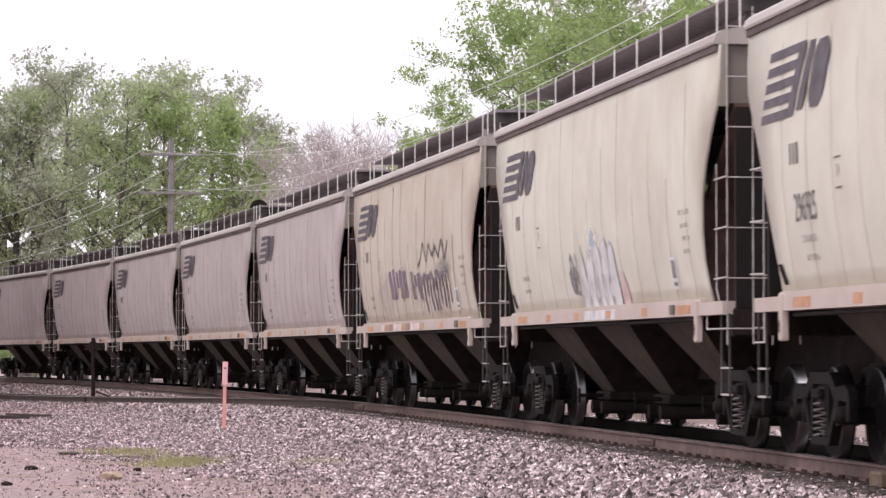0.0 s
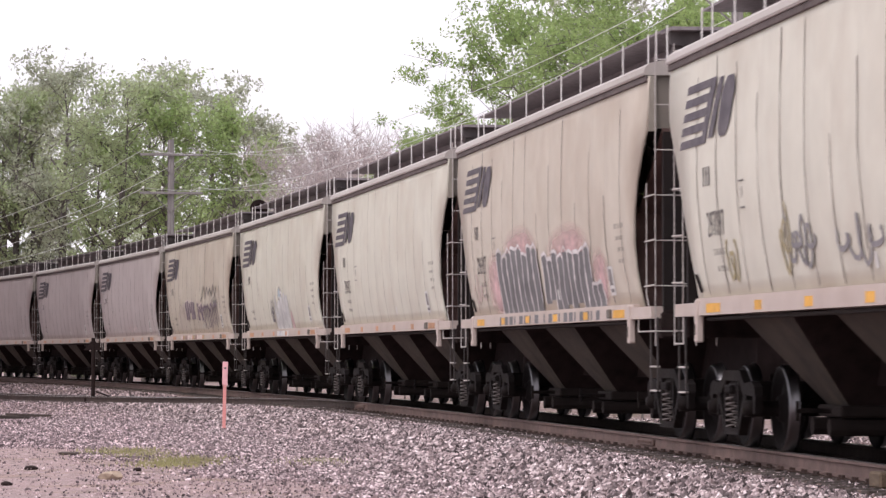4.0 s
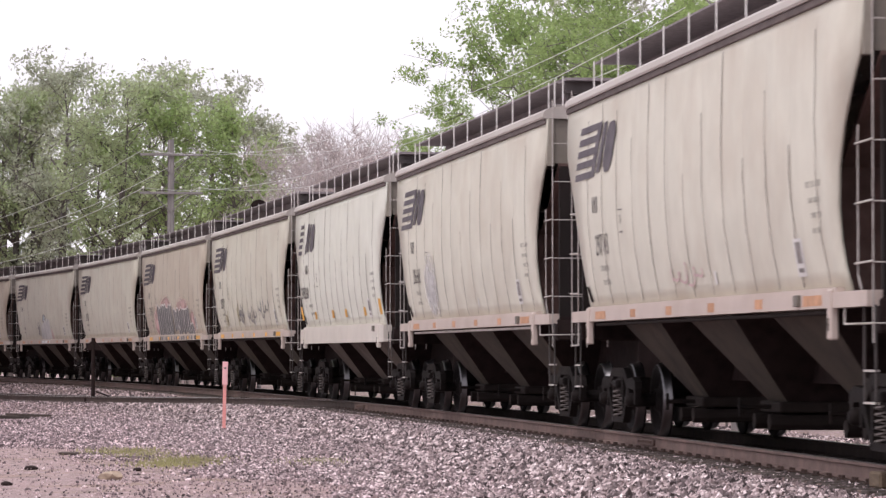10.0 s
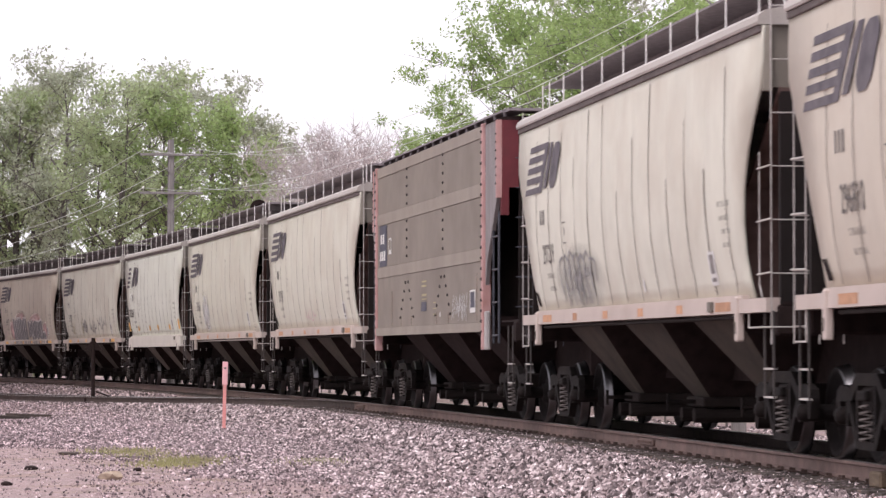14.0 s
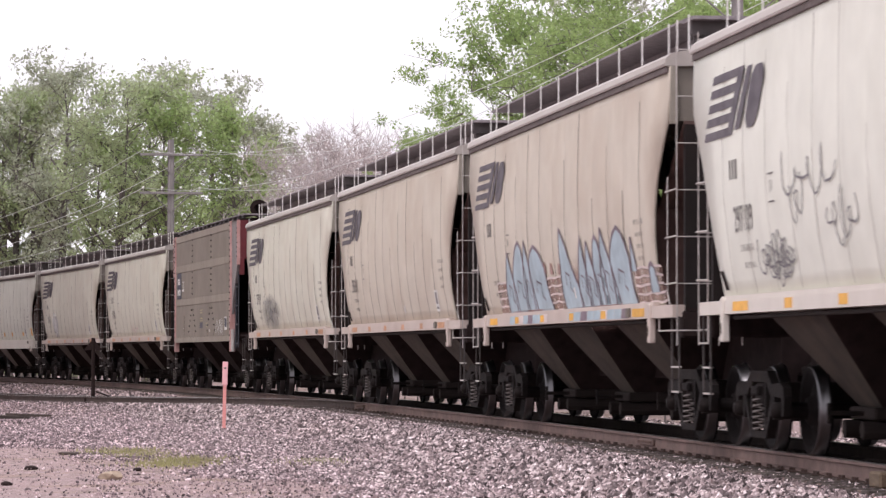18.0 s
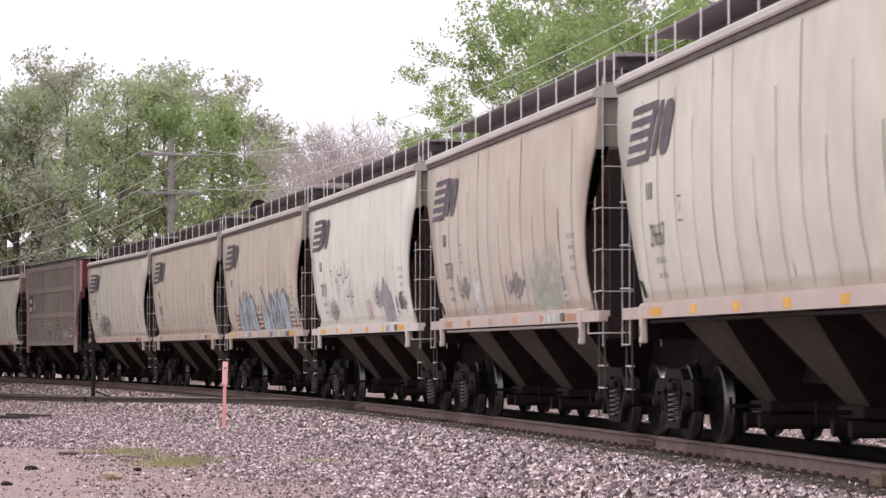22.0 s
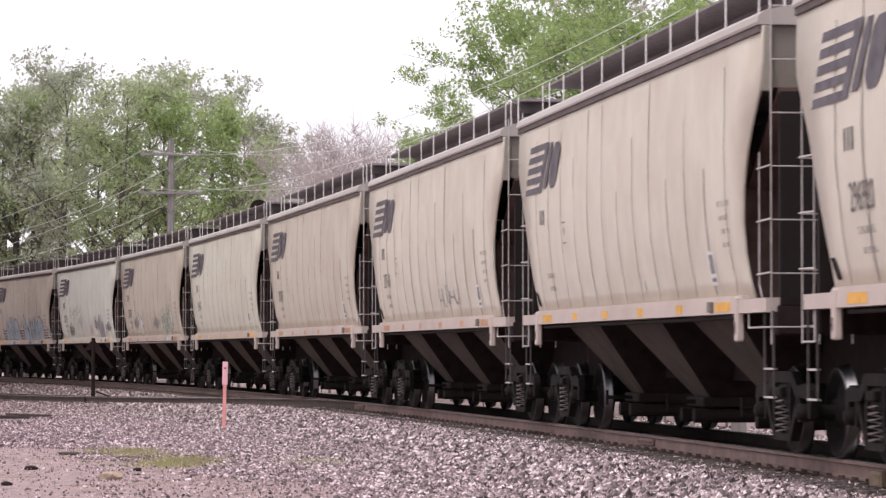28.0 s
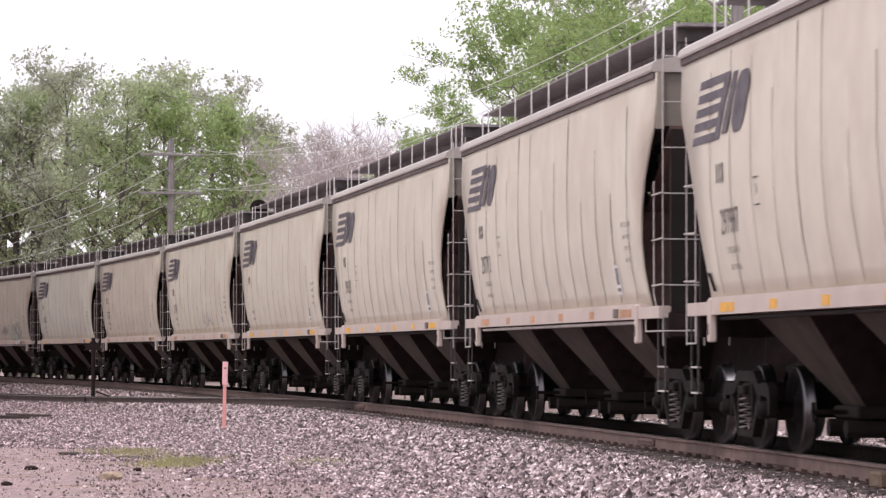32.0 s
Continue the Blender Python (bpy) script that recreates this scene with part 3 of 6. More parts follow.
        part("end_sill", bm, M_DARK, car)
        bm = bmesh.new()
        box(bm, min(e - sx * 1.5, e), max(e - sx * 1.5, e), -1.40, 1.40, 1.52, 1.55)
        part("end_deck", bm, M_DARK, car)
        bm = bmesh.new()
        box(bm, min(e, e + sx * 0.40), max(e, e + sx * 0.40), -0.10, 0.10, 0.70, 0.90, 0.03)
        box(bm, min(e + sx * 0.30, e + sx * 0.62), max(e + sx * 0.30, e + sx * 0.62), -0.17, 0.13, 0.64, 0.94, 0.05)
        part("coupler", bm, M_CAST, car)
        bm = bmesh.new()
        bar(bm, (e - sx * 0.05, 0.45, 0.82), (e + sx * 0.28, 0.42, 0.52), 0.025)
        bar(bm, (e + sx * 0.28, 0.42, 0.52), (e + sx * 0.6, 0.12, 0.40), 0.025)
        part("air_hose", bm, M_DARK, car)
        for sgn in (1, -1):
            for y in (1.54, 1.06):
                bm = bmesh.new()
                bar(bm, (e + sx * 0.09, sgn * y, 1.13 if sgn > 0 else 1.56), (e + sx * 0.09, sgn * y, 4.53), 0.0082, 5)
                part("end_stile", bm, M_BAR, car)
            for k in range(7):
                if not end_rung:
                    bm = bmesh.new()
                    bar(bm, (0, -0.25, 0), (0, 0.25, 0), 0.0072, 5)
                    end_rung.append(part("end_rung", bm, M_BAR, car))
                    end_rung[0].location = (e + sx * 0.09, sgn * 1.30, 1.30)
                else:
                    share(end_rung[0], (e + sx * 0.09, sgn * 1.30, 1.30 + 0.525 * k))
        for sgn in (1, -1):
            # the side ladder shares the corner stile; its own stile bends in to the sill
            y, xc, xo = sgn * 1.54, e + sx * 0.09, e - sx * 0.41
            bm = bmesh.new()
            bar(bm, (xo, y, 1.72), (xo, y, 3.04), 0.0085, 6)
            bar(bm, (xo, y, 1.725), (xo + sx * 0.07, y - sgn * 0.01, 1.60), 0.0085, 6)
            bar(bm, (xo + sx * 0.07, y - sgn * 0.01, 1.605), (xo + sx * 0.07, y - sgn * 0.01, 1.49), 0.0085, 6)
            part("side_stile", bm, M_BAR, car)
            for z in (1.825, 2.35, 2.875):
                bm = bmesh.new()
                bar(bm, (xo - sx * 0.05, y + sgn * 0.012, z), (xc + sx * 0.05, y + sgn * 0.012, z + 0.01), 0.0105, 6)
                part("rung", bm, M_RUNG, car)
            if sgn < 0:
                continue
            bm = bmesh.new()
            zu, xu = (1.15, e - sx * 0.42) if sx > 0 else (1.30, e - sx * 0.88)
            bar(bm, (xc, y, zu), (xu, y, zu), 0.0095, 6)
            bar(bm, (xu, y, zu), (xu, y, 1.47), 0.0095, 6)
            bar(bm, (xu, y, 1.47), (xu - sx * 0.22, y, 1.50), 0.0095, 6)
            part("stirrup", bm, M_RUNG, car)
            y = sgn * 1.50
            for xx in (e + sx * 0.02, e - sx * 0.36):
                bm = bmesh.new()
                box(bm, xx - 0.02, xx + 0.02, y - 0.008, y + 0.008, 0.60, 1.46)
                part("step_hanger", bm, M_STEPS, car)
            for z in (0.61, 0.89):
                bm = bmesh.new()
                box(bm, min(e - sx * 0.36, e + sx * 0.02), max(e - sx * 0.36, e + sx * 0.02), y - 0.03, y + 0.012, z - 0.010, z + 0.010)
                part("step_tread", bm, M_RUNG, car)
            bm = bmesh.new()
            xb = e - sx * 1.30
            box(bm, xb - 0.06, xb + 0.06, min(sgn * 1.50, sgn * 1.585), max(sgn * 1.50, sgn * 1.585), 1.16, 1.62, 0.015)
            bracket = part("jacking_bracket", bm, PAINTS["grey"], car)
            bm = bmesh.new()
            box(bm, xb - 0.022, xb + 0.022, min(sgn * 1.580, sgn * 1.588), max(sgn * 1.580, sgn * 1.588), 1.24, 1.36, 0.003)
            part("slot", bm, M_DARK, bracket)
    for sgn in (1, -1):
        bm = bmesh.new()
        y0, y1 = sorted((sgn * 1.40, sgn * 1.56))
        tall = kind == "short"
        box(bm, -half + (0.6 if tall else 0.05), half - (0.6 if tall else 0.05), y0, y1, 1.27 if tall else 1.45, 1.59)
        box(bm, -half + 1.15, half - 1.15, min(sgn * 1.40, sgn * 1.545), max(sgn * 1.40, sgn * 1.545), 1.59, 1.635)
        sill = part("side_sill", bm, PAINTS["grey"], car)
        if sgn > 0:
            the_sill = sill
        bm = bmesh.new()
        bar(bm, (-half + 1.6, sgn * 1.50, 1.41), (half - 1.6, sgn * 1.50, 1.41), 0.022, 6)
        part("sill_pipe", bm, M_UNDER, car)
    bm = bmesh.new()
    box(bm, -5.13, -4.97, 1.559, 1.60, 1.475, 1.585, 0.008)
    part("card_box", bm, M_ENDGREY, car, "small grey card box on the sill")
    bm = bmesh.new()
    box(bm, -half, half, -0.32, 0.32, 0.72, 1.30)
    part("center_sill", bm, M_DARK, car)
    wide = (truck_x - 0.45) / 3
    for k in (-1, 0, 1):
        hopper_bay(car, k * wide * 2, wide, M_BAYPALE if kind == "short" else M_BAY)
    first = truck(car, truck_x)
    truck(car, -truck_x, first)
    # side marks
    emblem(car, half - 0.74, 3.265, worn=kind == "short")
    for k in range(6):
        bm = bmesh.new()
        x = (half - 2.14, 3.25, 1.10, -1.15, -3.38, -5.57)[k] if kind != "short" else (6.12, 3.84, 1.04, -0.93, -3.62, -5.72)[k]
        big = k in (0, 5)
        if kind == "short":
            patch(bm, (x + 0.16, x - 0.16), (x + 0.16, x - 0.16), 1.80, 2.10 if big else 1.96, lift=0.004, n=3)
        else:
            box(bm, x - (0.36 if big else 0.16), x + (0.36 if big else 0.16), 1.555, 1.563, 1.475, 1.572)
        part("reflector", bm, M_YELLOW, car)
    bm = bmesh.new()
    patch(bm, (-1.2, -1.31), (-1.2, -1.31), 1.77, 1.91, n=1, lift=0.012)
    part("side_decal", bm, M_WHITE, car)
    bm = bmesh.new()
    x = -half + 2.55
    patch(bm, (x + 0.17, x - 0.17), (x + 0.17, x - 0.17), 1.76, 2.12, n=3)
    pad = part("stencil_plate", bm, M_WHITE, car)
    bm = bmesh.new()
    patch(bm, (x + 0.095, x - 0.095), (x + 0.095, x - 0.095), 1.885, 2.085, n=3, lift=0.009)
    part("stencil_block", bm, M_STENCILGREY, car)
    bm = bmesh.new()
    patch(bm, (x + 0.10, x - 0.10), (x + 0.10, x - 0.10), 1.80, 1.84, n=1, lift=0.009)
    part("stencil_block", bm, M_STENCILGREY, car)
    for x, z, w, h in ((half - 1.96, 2.81, 0.06, 0.20), (half - 2.10, 2.81, 0.06, 0.20), (half - 2.23, 2.81, 0.08, 0.20), (half - 3.72, 2.77, 0.24, 0.016), (half - 3.72, 2.50, 0.24, 0.016), (half - 3.78, 2.60, 0.13, 0.12),
                       (half - 2.2, 2.07, 0.62, 0.07), (half - 2.3, 1.90, 0.50, 0.06), (-half + 2.0, 2.56, 0.55, 0.06), (-half + 2.0, 2.42, 0.5, 0.05), (-half + 1.9, 2.28, 0.4, 0.05), (-half + 1.9, 2.14, 0.3, 0.05)):
        bm = bmesh.new()
        patch(bm, (x, x - w), (x, x - w), z, z + h, n=2, lift=0.006)
        part("stencil_mark", bm, M_STENCIL if h > 0.15 or h < 0.03 else M_FAINT, car)
    bm = bmesh.new()
    x = half - 1.05
    patch(bm, (x - 0.12, x - 0.28), (x, x - 0.16), 1.70, 1.90, n=2, lift=0.012)
    part("route_card_holder", bm, M_DARK, car)
    return car


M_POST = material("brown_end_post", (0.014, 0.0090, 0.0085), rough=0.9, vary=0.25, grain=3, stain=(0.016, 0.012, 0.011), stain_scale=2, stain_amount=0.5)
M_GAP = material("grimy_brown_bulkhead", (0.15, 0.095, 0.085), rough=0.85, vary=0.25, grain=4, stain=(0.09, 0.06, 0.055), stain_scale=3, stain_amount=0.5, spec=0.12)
M_FLANGE = material("end_flange_paint", (0.31, 0.28, 0.235), rough=0.7, vary=0.12, grain=3, stain=(0.19, 0.165, 0.15), stain_scale=2, stain_amount=0.6)
M_SKIRT = material("walkway_side_dark", (0.10, 0.088, 0.088), rough=0.75, vary=0.25, grain=4)
M_RUNG = material("worn_rung_steel", (0.56, 0.52, 0.49), rough=0.45, vary=0.15, grain=9, stain=(0.25, 0.2, 0.18), stain_scale=5, stain_amount=0.5)
M_STEPS = material("grimy_step_paint", (0.05, 0.042, 0.040), rough=0.7, vary=0.3, grain=5, stain=(0.06, 0.05, 0.045), stain_scale=6, stain_amount=0.7)
# colour of the painted shadow line under the eaves
M_EAVESHADE = material("gutter_grime", (0.13, 0.105, 0.10), rough=0.8, vary=0.25, grain=3)
M_ROOF = material("roof_dust", (0.52, 0.485, 0.455), rough=0.75, vary=0.1, grain=1.5, stain=(0.34, 0.30, 0.27), stain_scale=1.0, stain_amount=0.6, stretch=(0.3, 1, 1))
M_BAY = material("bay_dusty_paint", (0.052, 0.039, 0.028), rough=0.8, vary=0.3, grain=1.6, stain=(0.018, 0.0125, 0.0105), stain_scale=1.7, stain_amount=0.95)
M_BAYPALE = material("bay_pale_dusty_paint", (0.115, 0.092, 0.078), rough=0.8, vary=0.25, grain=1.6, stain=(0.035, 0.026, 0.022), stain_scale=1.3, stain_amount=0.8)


# ---- spray paint on the sides ----
def spray(name, base, stain=None):
    return material(name, base, rough=0.6, vary=0.2, grain=3, stain=stain or tuple(c * 0.75 + 0.1 for c in base), stain_scale=2.5, stain_amount=0.5, bump=0)


SPRAY = {
    "blue": spray("spray_pale_blue", (0.40, 0.50, 0.55)), "brick": spray("spray_brick", (0.36, 0.22, 0.19)), "dark": spray("spray_dark", (0.11, 0.10, 0.11)),
    "grey": spray("spray_grey", (0.27, 0.26, 0.27)), "white": spray("spray_white", (0.70, 0.69, 0.68)), "plum": spray("spray_plum", (0.20, 0.15, 0.18)),
    "pink": spray("spray_pink", (0.62, 0.46, 0.45)), "green": spray("spray_pale_green", (0.48, 0.53, 0.45)), "yellow": spray("spray_dull_yellow", (0.42, 0.36, 0.20)),
    "thin": spray("spray_marker", (0.20, 0.19, 0.20)), "steel": spray("spray_steel_grey", (0.17, 0.165, 0.17)), "chalk": spray("spray_chalk", (0.74, 0.70, 0.69)),
    "joint": spray("spray_joint", (0.68, 0.58, 0.55)), "flame": spray("spray_flame_grey", (0.36, 0.36, 0.37)), "mist": spray("spray_mist", (0.56, 0.58, 0.60)),
}


def ribbon(bm, pts, w, lift=0.012, side=side_y):
    """A painted line of width w through (x, z) points on the side."""
    last = None
    n = len(pts)
    for i, (x, z) in enumerate(pts):
        a, b = pts[max(i - 1, 0)], pts[min(i + 1, n - 1)]
        dx, dz = b[0] - a[0], b[1] - a[1]
        ln = math.hypot(dx, dz) or 1.0
        ox, oz = -dz / ln * w / 2, dx / ln * w / 2
        pair = [bm.verts.new((x + s * ox, side(z + s * oz) + lift, z + s * oz)) for s in (1, -1)]
        if last:
            bm.faces.new((last[0], pair[0], pair[1], last[1]))
        last = pair


def lobes(car, spans, fill, line, w):
    """Spray-painted letter shapes, each (x in front, x behind, foot, top, where the top lies, how round)."""
    lab = "pale spray-painted shapes with dark outlines"
    for xa, xb, z0, top, peak, soft in spans:
        edge = []
        lean = peak - (xa + xb) / 2
        for k in range(13):
            f = k / 12
            taper = math.sqrt(max(0.0, 1 - f ** 2.6)) if soft else 1 - 0.10 * f - 0.90 * f ** 1.7
            half = (xa - xb) / 2 * taper * (1 + 0.07 * math.sin(f * 9 + xa))
            edge.append(((xa + xb) / 2 + lean * f ** 1.3, half, z0 + (top - z0) * f))
        bm = bmesh.new()
        rows = [[bm.verts.new((c + s * h, side_y(z) + 0.010, z)) for s in (1, -1)] for c, h, z in edge]
        for a, b in zip(rows, rows[1:]):
            bm.faces.new((a[0], b[0], b[1], a[1]))
        part("graffiti_fill", bm, SPRAY[fill], car, lab)
        if not line:
            continue
        bm = bmesh.new()
        ribbon(bm, [(c + h, z) for c, h, z in edge] + [(c - h, z) for c, h, z in reversed(edge)], w, 0.013)
        part("graffiti_line", bm, SPRAY[line], car, lab)
        if xa - xb > 0.5:
            bm = bmesh.new()
            c, h, z = edge[5]
            ribbon(bm, [(c + h * 0.35, z - 0.12), (c + h * 0.25, z + 0.05), (c - h * 0.3, z), (c - h * 0.2, z - 0.16), (c - h * 0.5, z - 0.22)], w * 0.55, 0.014)
            part("graffiti_line", bm, SPRAY[line], car, lab)


def tall_strokes(car, seed, x0, x1, z0, z1, count, fill, line, w, slant=0.30, ragged=0.12, sill=True):
    """A row of tall, narrow, slanted strokes with an outline round each, as unreadable letters."""
    rnd = random.Random(seed)
    lab = "tall narrow spray-painted letter shapes with pale outlines"
    step = (x1 - x0) / count
    for i in range(count):
        a, b = x0 + step * i, x0 + step * (i + 1)
        top = z1 - rnd.uniform(0, ragged)
        foot = z0 + (rnd.uniform(0, 0.3) if rnd.random() < 0.25 else 0)
        wob = rnd.uniform(0, 6)
        rows = []
        for k in range(7):
            f = k / 6
            z = foot + (top - foot) * f
            o = slant * (z - z0) / (z1 - z0) + 0.04 * math.sin(f * 7 + wob)
            rows.append((a + o, b + o, z))
        if fill:
            bm = bmesh.new()
            vs = [[bm.verts.new((x, side_y(z) + 0.010, z)) for x in r[:2]] for r in rows for z in (r[2],)]
            for p, q in zip(vs, vs[1:]):
                bm.faces.new((p[0], q[0], q[1], p[1]))
            part("graffiti_fill", bm, SPRAY[fill], car, lab)
        bm = bmesh.new()
        tip = ((rows[-1][0] + rows[-1][1]) / 2 + rnd.uniform(-0.1, 0.1), top + rnd.uniform(0.0, 0.08))
        ribbon(bm, [(r[0], r[2]) for r in rows] + [tip, (rows[-1][1], top - 0.03)] + [(r[1], r[2]) for r in reversed(rows[rnd.choice((1, 3, 4)):-1])], w * rnd.uniform(0.6, 1.1), 0.013)
        part("graffiti_line", bm, SPRAY[line], car, lab)
        if sill:
            bm = bmesh.new()
            patch(bm, (a, a + step * (0.7 if i % 3 else 0.25)), (a, a + step * (0.7 if i % 3 else 0.25)), 1.465, 1.585, lift=0.002, n=1, side=flat_side)
            part("graffiti_fill", bm, SPRAY[fill or line], car, lab)


def haze(car, x, z, rx, rz, colour):
    """A soft sprayed cloud on the side, centred at x, z."""
    bm = bmesh.new()
    n = 6
    rows = [[bm.verts.new((-1 + 2 * i / n, side_y(z + rz * (-1 + 2 * j / n)) + 0.008, -1 + 2 * j / n)) for i in range(n + 1)] for j in range(n + 1)]
    for a, b in zip(rows, rows[1:]):
        for i in range(n):
            bm.faces.new((a[i + 1], a[i], b[i], b[i + 1]))
    o = part("graffiti_haze", bm, HAZES[colour], car, "soft cloud of sprayed paint")
    o.matrix_basis = pose(x, 0, z) @ Matrix.Diagonal((rx, 1, rz, 1))


def zigzag(car, x0, x1, z0, z1, peaks, colour, w):
    bm = bmesh.new()
    pts = [(x0, z0 - 0.1)] + [(x0 + (x1 - x0) * (k + 1) / (2 * peaks), (z1 if k % 2 else z0) + 0.05 * math.sin(k * 2.1)) for k in range(2 * peaks)]
    fine = []
    for (xa, za), (xb, zb) in zip(pts, pts[1:]):
        fine += [(xa + (xb - xa) * f, za + (zb - za) * f) for f in (0.05, 0.5, 0.95)]
    ribbon(bm, fine, w, 0.012)
    part("graffiti_line", bm, SPRAY[colour], car, "sharp spray-painted zigzag line")


def scribble(car, seed, x0, x1, z0, z1, loops, colour, w=0.03):
    """A loose marker scrawl."""
    rnd = random.Random(seed)
    bm = bmesh.new()
    pts = []
    n = loops * 10
    for i in range(n):
        f = i / (n - 1)
        ph = 2 * math.pi * f * loops
        x = x0 + (x1 - x0) * f + 0.13 * math.sin(ph * 1.0) + rnd.uniform(-0.02, 0.02)
        z = (z0 + z1) / 2 + (z1 - z0) / 2 * math.cos(ph) * (0.55 + 0.4 * math.sin(f * 9 + seed)) + rnd.uniform(-0.02, 0.02)
        pts.append((x, max(z, 1.64)))
    ribbon(bm, pts, w, 0.012)
    part("graffiti_line", bm, SPRAY[colour], car, "loose spray-painted scrawl")


def brickwork(car, x0, x1, z0, z1):
    """Sprayed brick pattern: pale joints over a thin reddish ground."""
    bm = bmesh.new()
    patch(bm, (x0, x1), (x0, x1), z0, z1, lift=0.006, n=4)
    part("graffiti_ground", bm, HAZES["brick"], car, "painted brick pattern")
    courses = 4
    for k in range(courses + 1):
        z = z0 + (z1 - z0) * k / courses
        bm = bmesh.new()
        ribbon(bm, [(x0 + (x1 - x0) * f / 6, z + 0.012 * math.sin(f * 2.3 + k)) for f in range(7)], 0.028, 0.009)
        part("graffiti_line", bm, SPRAY["joint"], car, "pale sprayed joint line")
        if k == courses:
            break
        n = max(2, round((x0 - x1) / 0.36))
        for i in range(n):
            x = x0 + (x1 - x0) * (i + (0.25 if k % 2 else 0.75)) / n
            bm = bmesh.new()
            ribbon(bm, [(x, z), (x + 0.01, z + (z1 - z0) / courses / 2), (x, z + (z1 - z0) / courses)], 0.026, 0.009)
            part("graffiti_line", bm, SPRAY["joint"], car, "pale sprayed joint line")


def sill_paint(car, x0, x1, count, colours):
    """Spray paint that runs on over the side sill."""
    step = (x1 - x0) / count
    for i in range(count):
        bm = bmesh.new()
        a = x0 + step * i
        patch(bm, (a, a + step * 0.97), (a + step * 0.1, a + step * 1.05), 1.465, 1.585, lift=0.002, n=1, side=flat_side)
        part("graffiti_fill", bm, SPRAY[colours[i % len(colours)]], car, "spray paint on the sill")


def flat_side(z):
    return 1.56


HAZES = {k: film_material("spray_haze_" + k, c, a, sc, 0.15, 0.6, edge) for k, c, a, sc, edge in (
    ("pink", (0.70, 0.47, 0.47), 1.5, 1.2, True), ("green", (0.57, 0.60, 0.52), 1.1, 1.5, True), ("white", (0.74, 0.73, 0.72), 1.6, 2.0, True), ("grey", (0.30, 0.29, 0.29), 0.9, 2.0, True),
    ("brick", (0.40, 0.25, 0.21), 0.6, 3.0, False), ("brick_cloud", (0.38, 0.22, 0.19), 1.3, 2.0, True))}


def graffiti(cars):
    # grey letters in white outline under a pink cloud
    for x, z, rx, rz in ((1.5, 2.45, 1.6, 0.45), (-2.3, 2.35, 1.7, 0.45), (3.9, 2.05, 0.8, 0.55), (-4.4, 2.0, 0.6, 0.4)):
        haze(cars[8], x, z, rx, rz, "pink")
    tall_strokes(cars[8], 3, 3.55, 0.05, 1.61, 2.58, 8, "steel", "chalk", 0.055, -0.02, 0.14)
    tall_strokes(cars[8], 4, -0.25, -3.75, 1.61, 2.42, 9, "steel", "chalk", 0.055, -0.12, 0.12)
    tall_strokes(cars[8], 6, -3.75, -4.45, 1.61, 1.98, 2, "steel", "chalk", 0.05, -0.02, 0.06)
    scribble(cars[8], 5, 6.0, 5.0, 1.75, 2.3, 3, "pink", 0.03)
    # pale blue letters between painted bricks
    brickwork(cars[16], 5.04, 4.2, 1.63, 2.09)
    brickwork(cars[16], 0.86, -0.7, 1.63, 2.07)
    brickwork(cars[16], -5.3, -6.9, 1.64, 2.05)
    for x, z, rx, rz in ((2.4, 1.85, 2.2, 0.5), (-3.0, 1.85, 2.6, 0.55)):
        haze(cars[16], x, z, rx, rz, "brick_cloud")
    lobes(cars[16], ((4.25, 3.30, 1.62, 2.52, 3.85, 0), (3.55, 2.45, 1.62, 2.64, 2.85, 1), (2.65, 1.75, 1.62, 2.64, 2.32, 0), (1.95, 0.55, 1.62, 2.54, 1.55, 1)), "blue", "plum", 0.055)
    lobes(cars[16], ((-0.45, -1.75, 1.62, 2.70, -0.58, 0), (-1.60, -2.40, 1.62, 2.55, -2.05, 0), (-2.20, -3.05, 1.62, 2.47, -2.45, 0), (-2.85, -3.55, 1.62, 2.52, -3.05, 1), (-3.25, -4.25, 1.62, 2.60, -3.45, 0),
                     (-3.95, -5.20, 1.62, 2.58, -4.50, 1), (-5.22, -5.50, 2.02, 2.42, -5.32, 0), (-6.18, -6.60, 1.75, 2.09, -6.35, 1)), "blue", "plum", 0.055)
    for x, z in ((0.75, 2.22), (0.25, 2.20), (-0.35, 2.18)):
        lobes(cars[16], ((x + 0.10, x - 0.10, z - 0.08, z + 0.08, x, 1),), "brick", None, 0)
    sill_paint(cars[16], 3.9, 0.7, 8, ("blue", "blue", "joint", "blue", "plum"))
    sill_paint(cars[16], -0.9, -5.0, 9, ("blue", "blue", "plum", "blue", "blue", "joint"))
    # thin scrawls and grey flames on the clean car
    scribble(cars[17], 8, 3.2, 1.1, 2.45, 2.95, 4, "thin", 0.024)
    scribble(cars[17], 31, 2.9, 2.5, 2.25, 2.75, 2, "thin", 0.022)
    scribble(cars[17], 9, 4.5, 3.1, 1.68, 2.25, 8, "thin", 0.024)
    scribble(cars[17], 32, 4.1, 3.2, 1.75, 2.15, 6, "thin", 0.022)
    scribble(cars[17], 10, 1.5, 0.5, 1.95, 2.55, 4, "thin", 0.022)
    scribble(cars[17], 13, -1.2, -1.7, 1.70, 2.12, 4, "pink", 0.04)
    scribble(cars[17], 33, -2.5, -2.9, 1.9, 2.42, 4, "grey", 0.04)
    lobes(cars[17], ((-3.10, -3.40, 1.95, 2.26, -3.2, 1), (-3.30, -3.95, 1.62, 2.50, -3.62, 1), (-3.85, -4.30, 1.62, 2.50, -4.02, 0), (-4.15, -4.60, 1.62, 2.24, -4.35, 1)), "flame", None, 0)
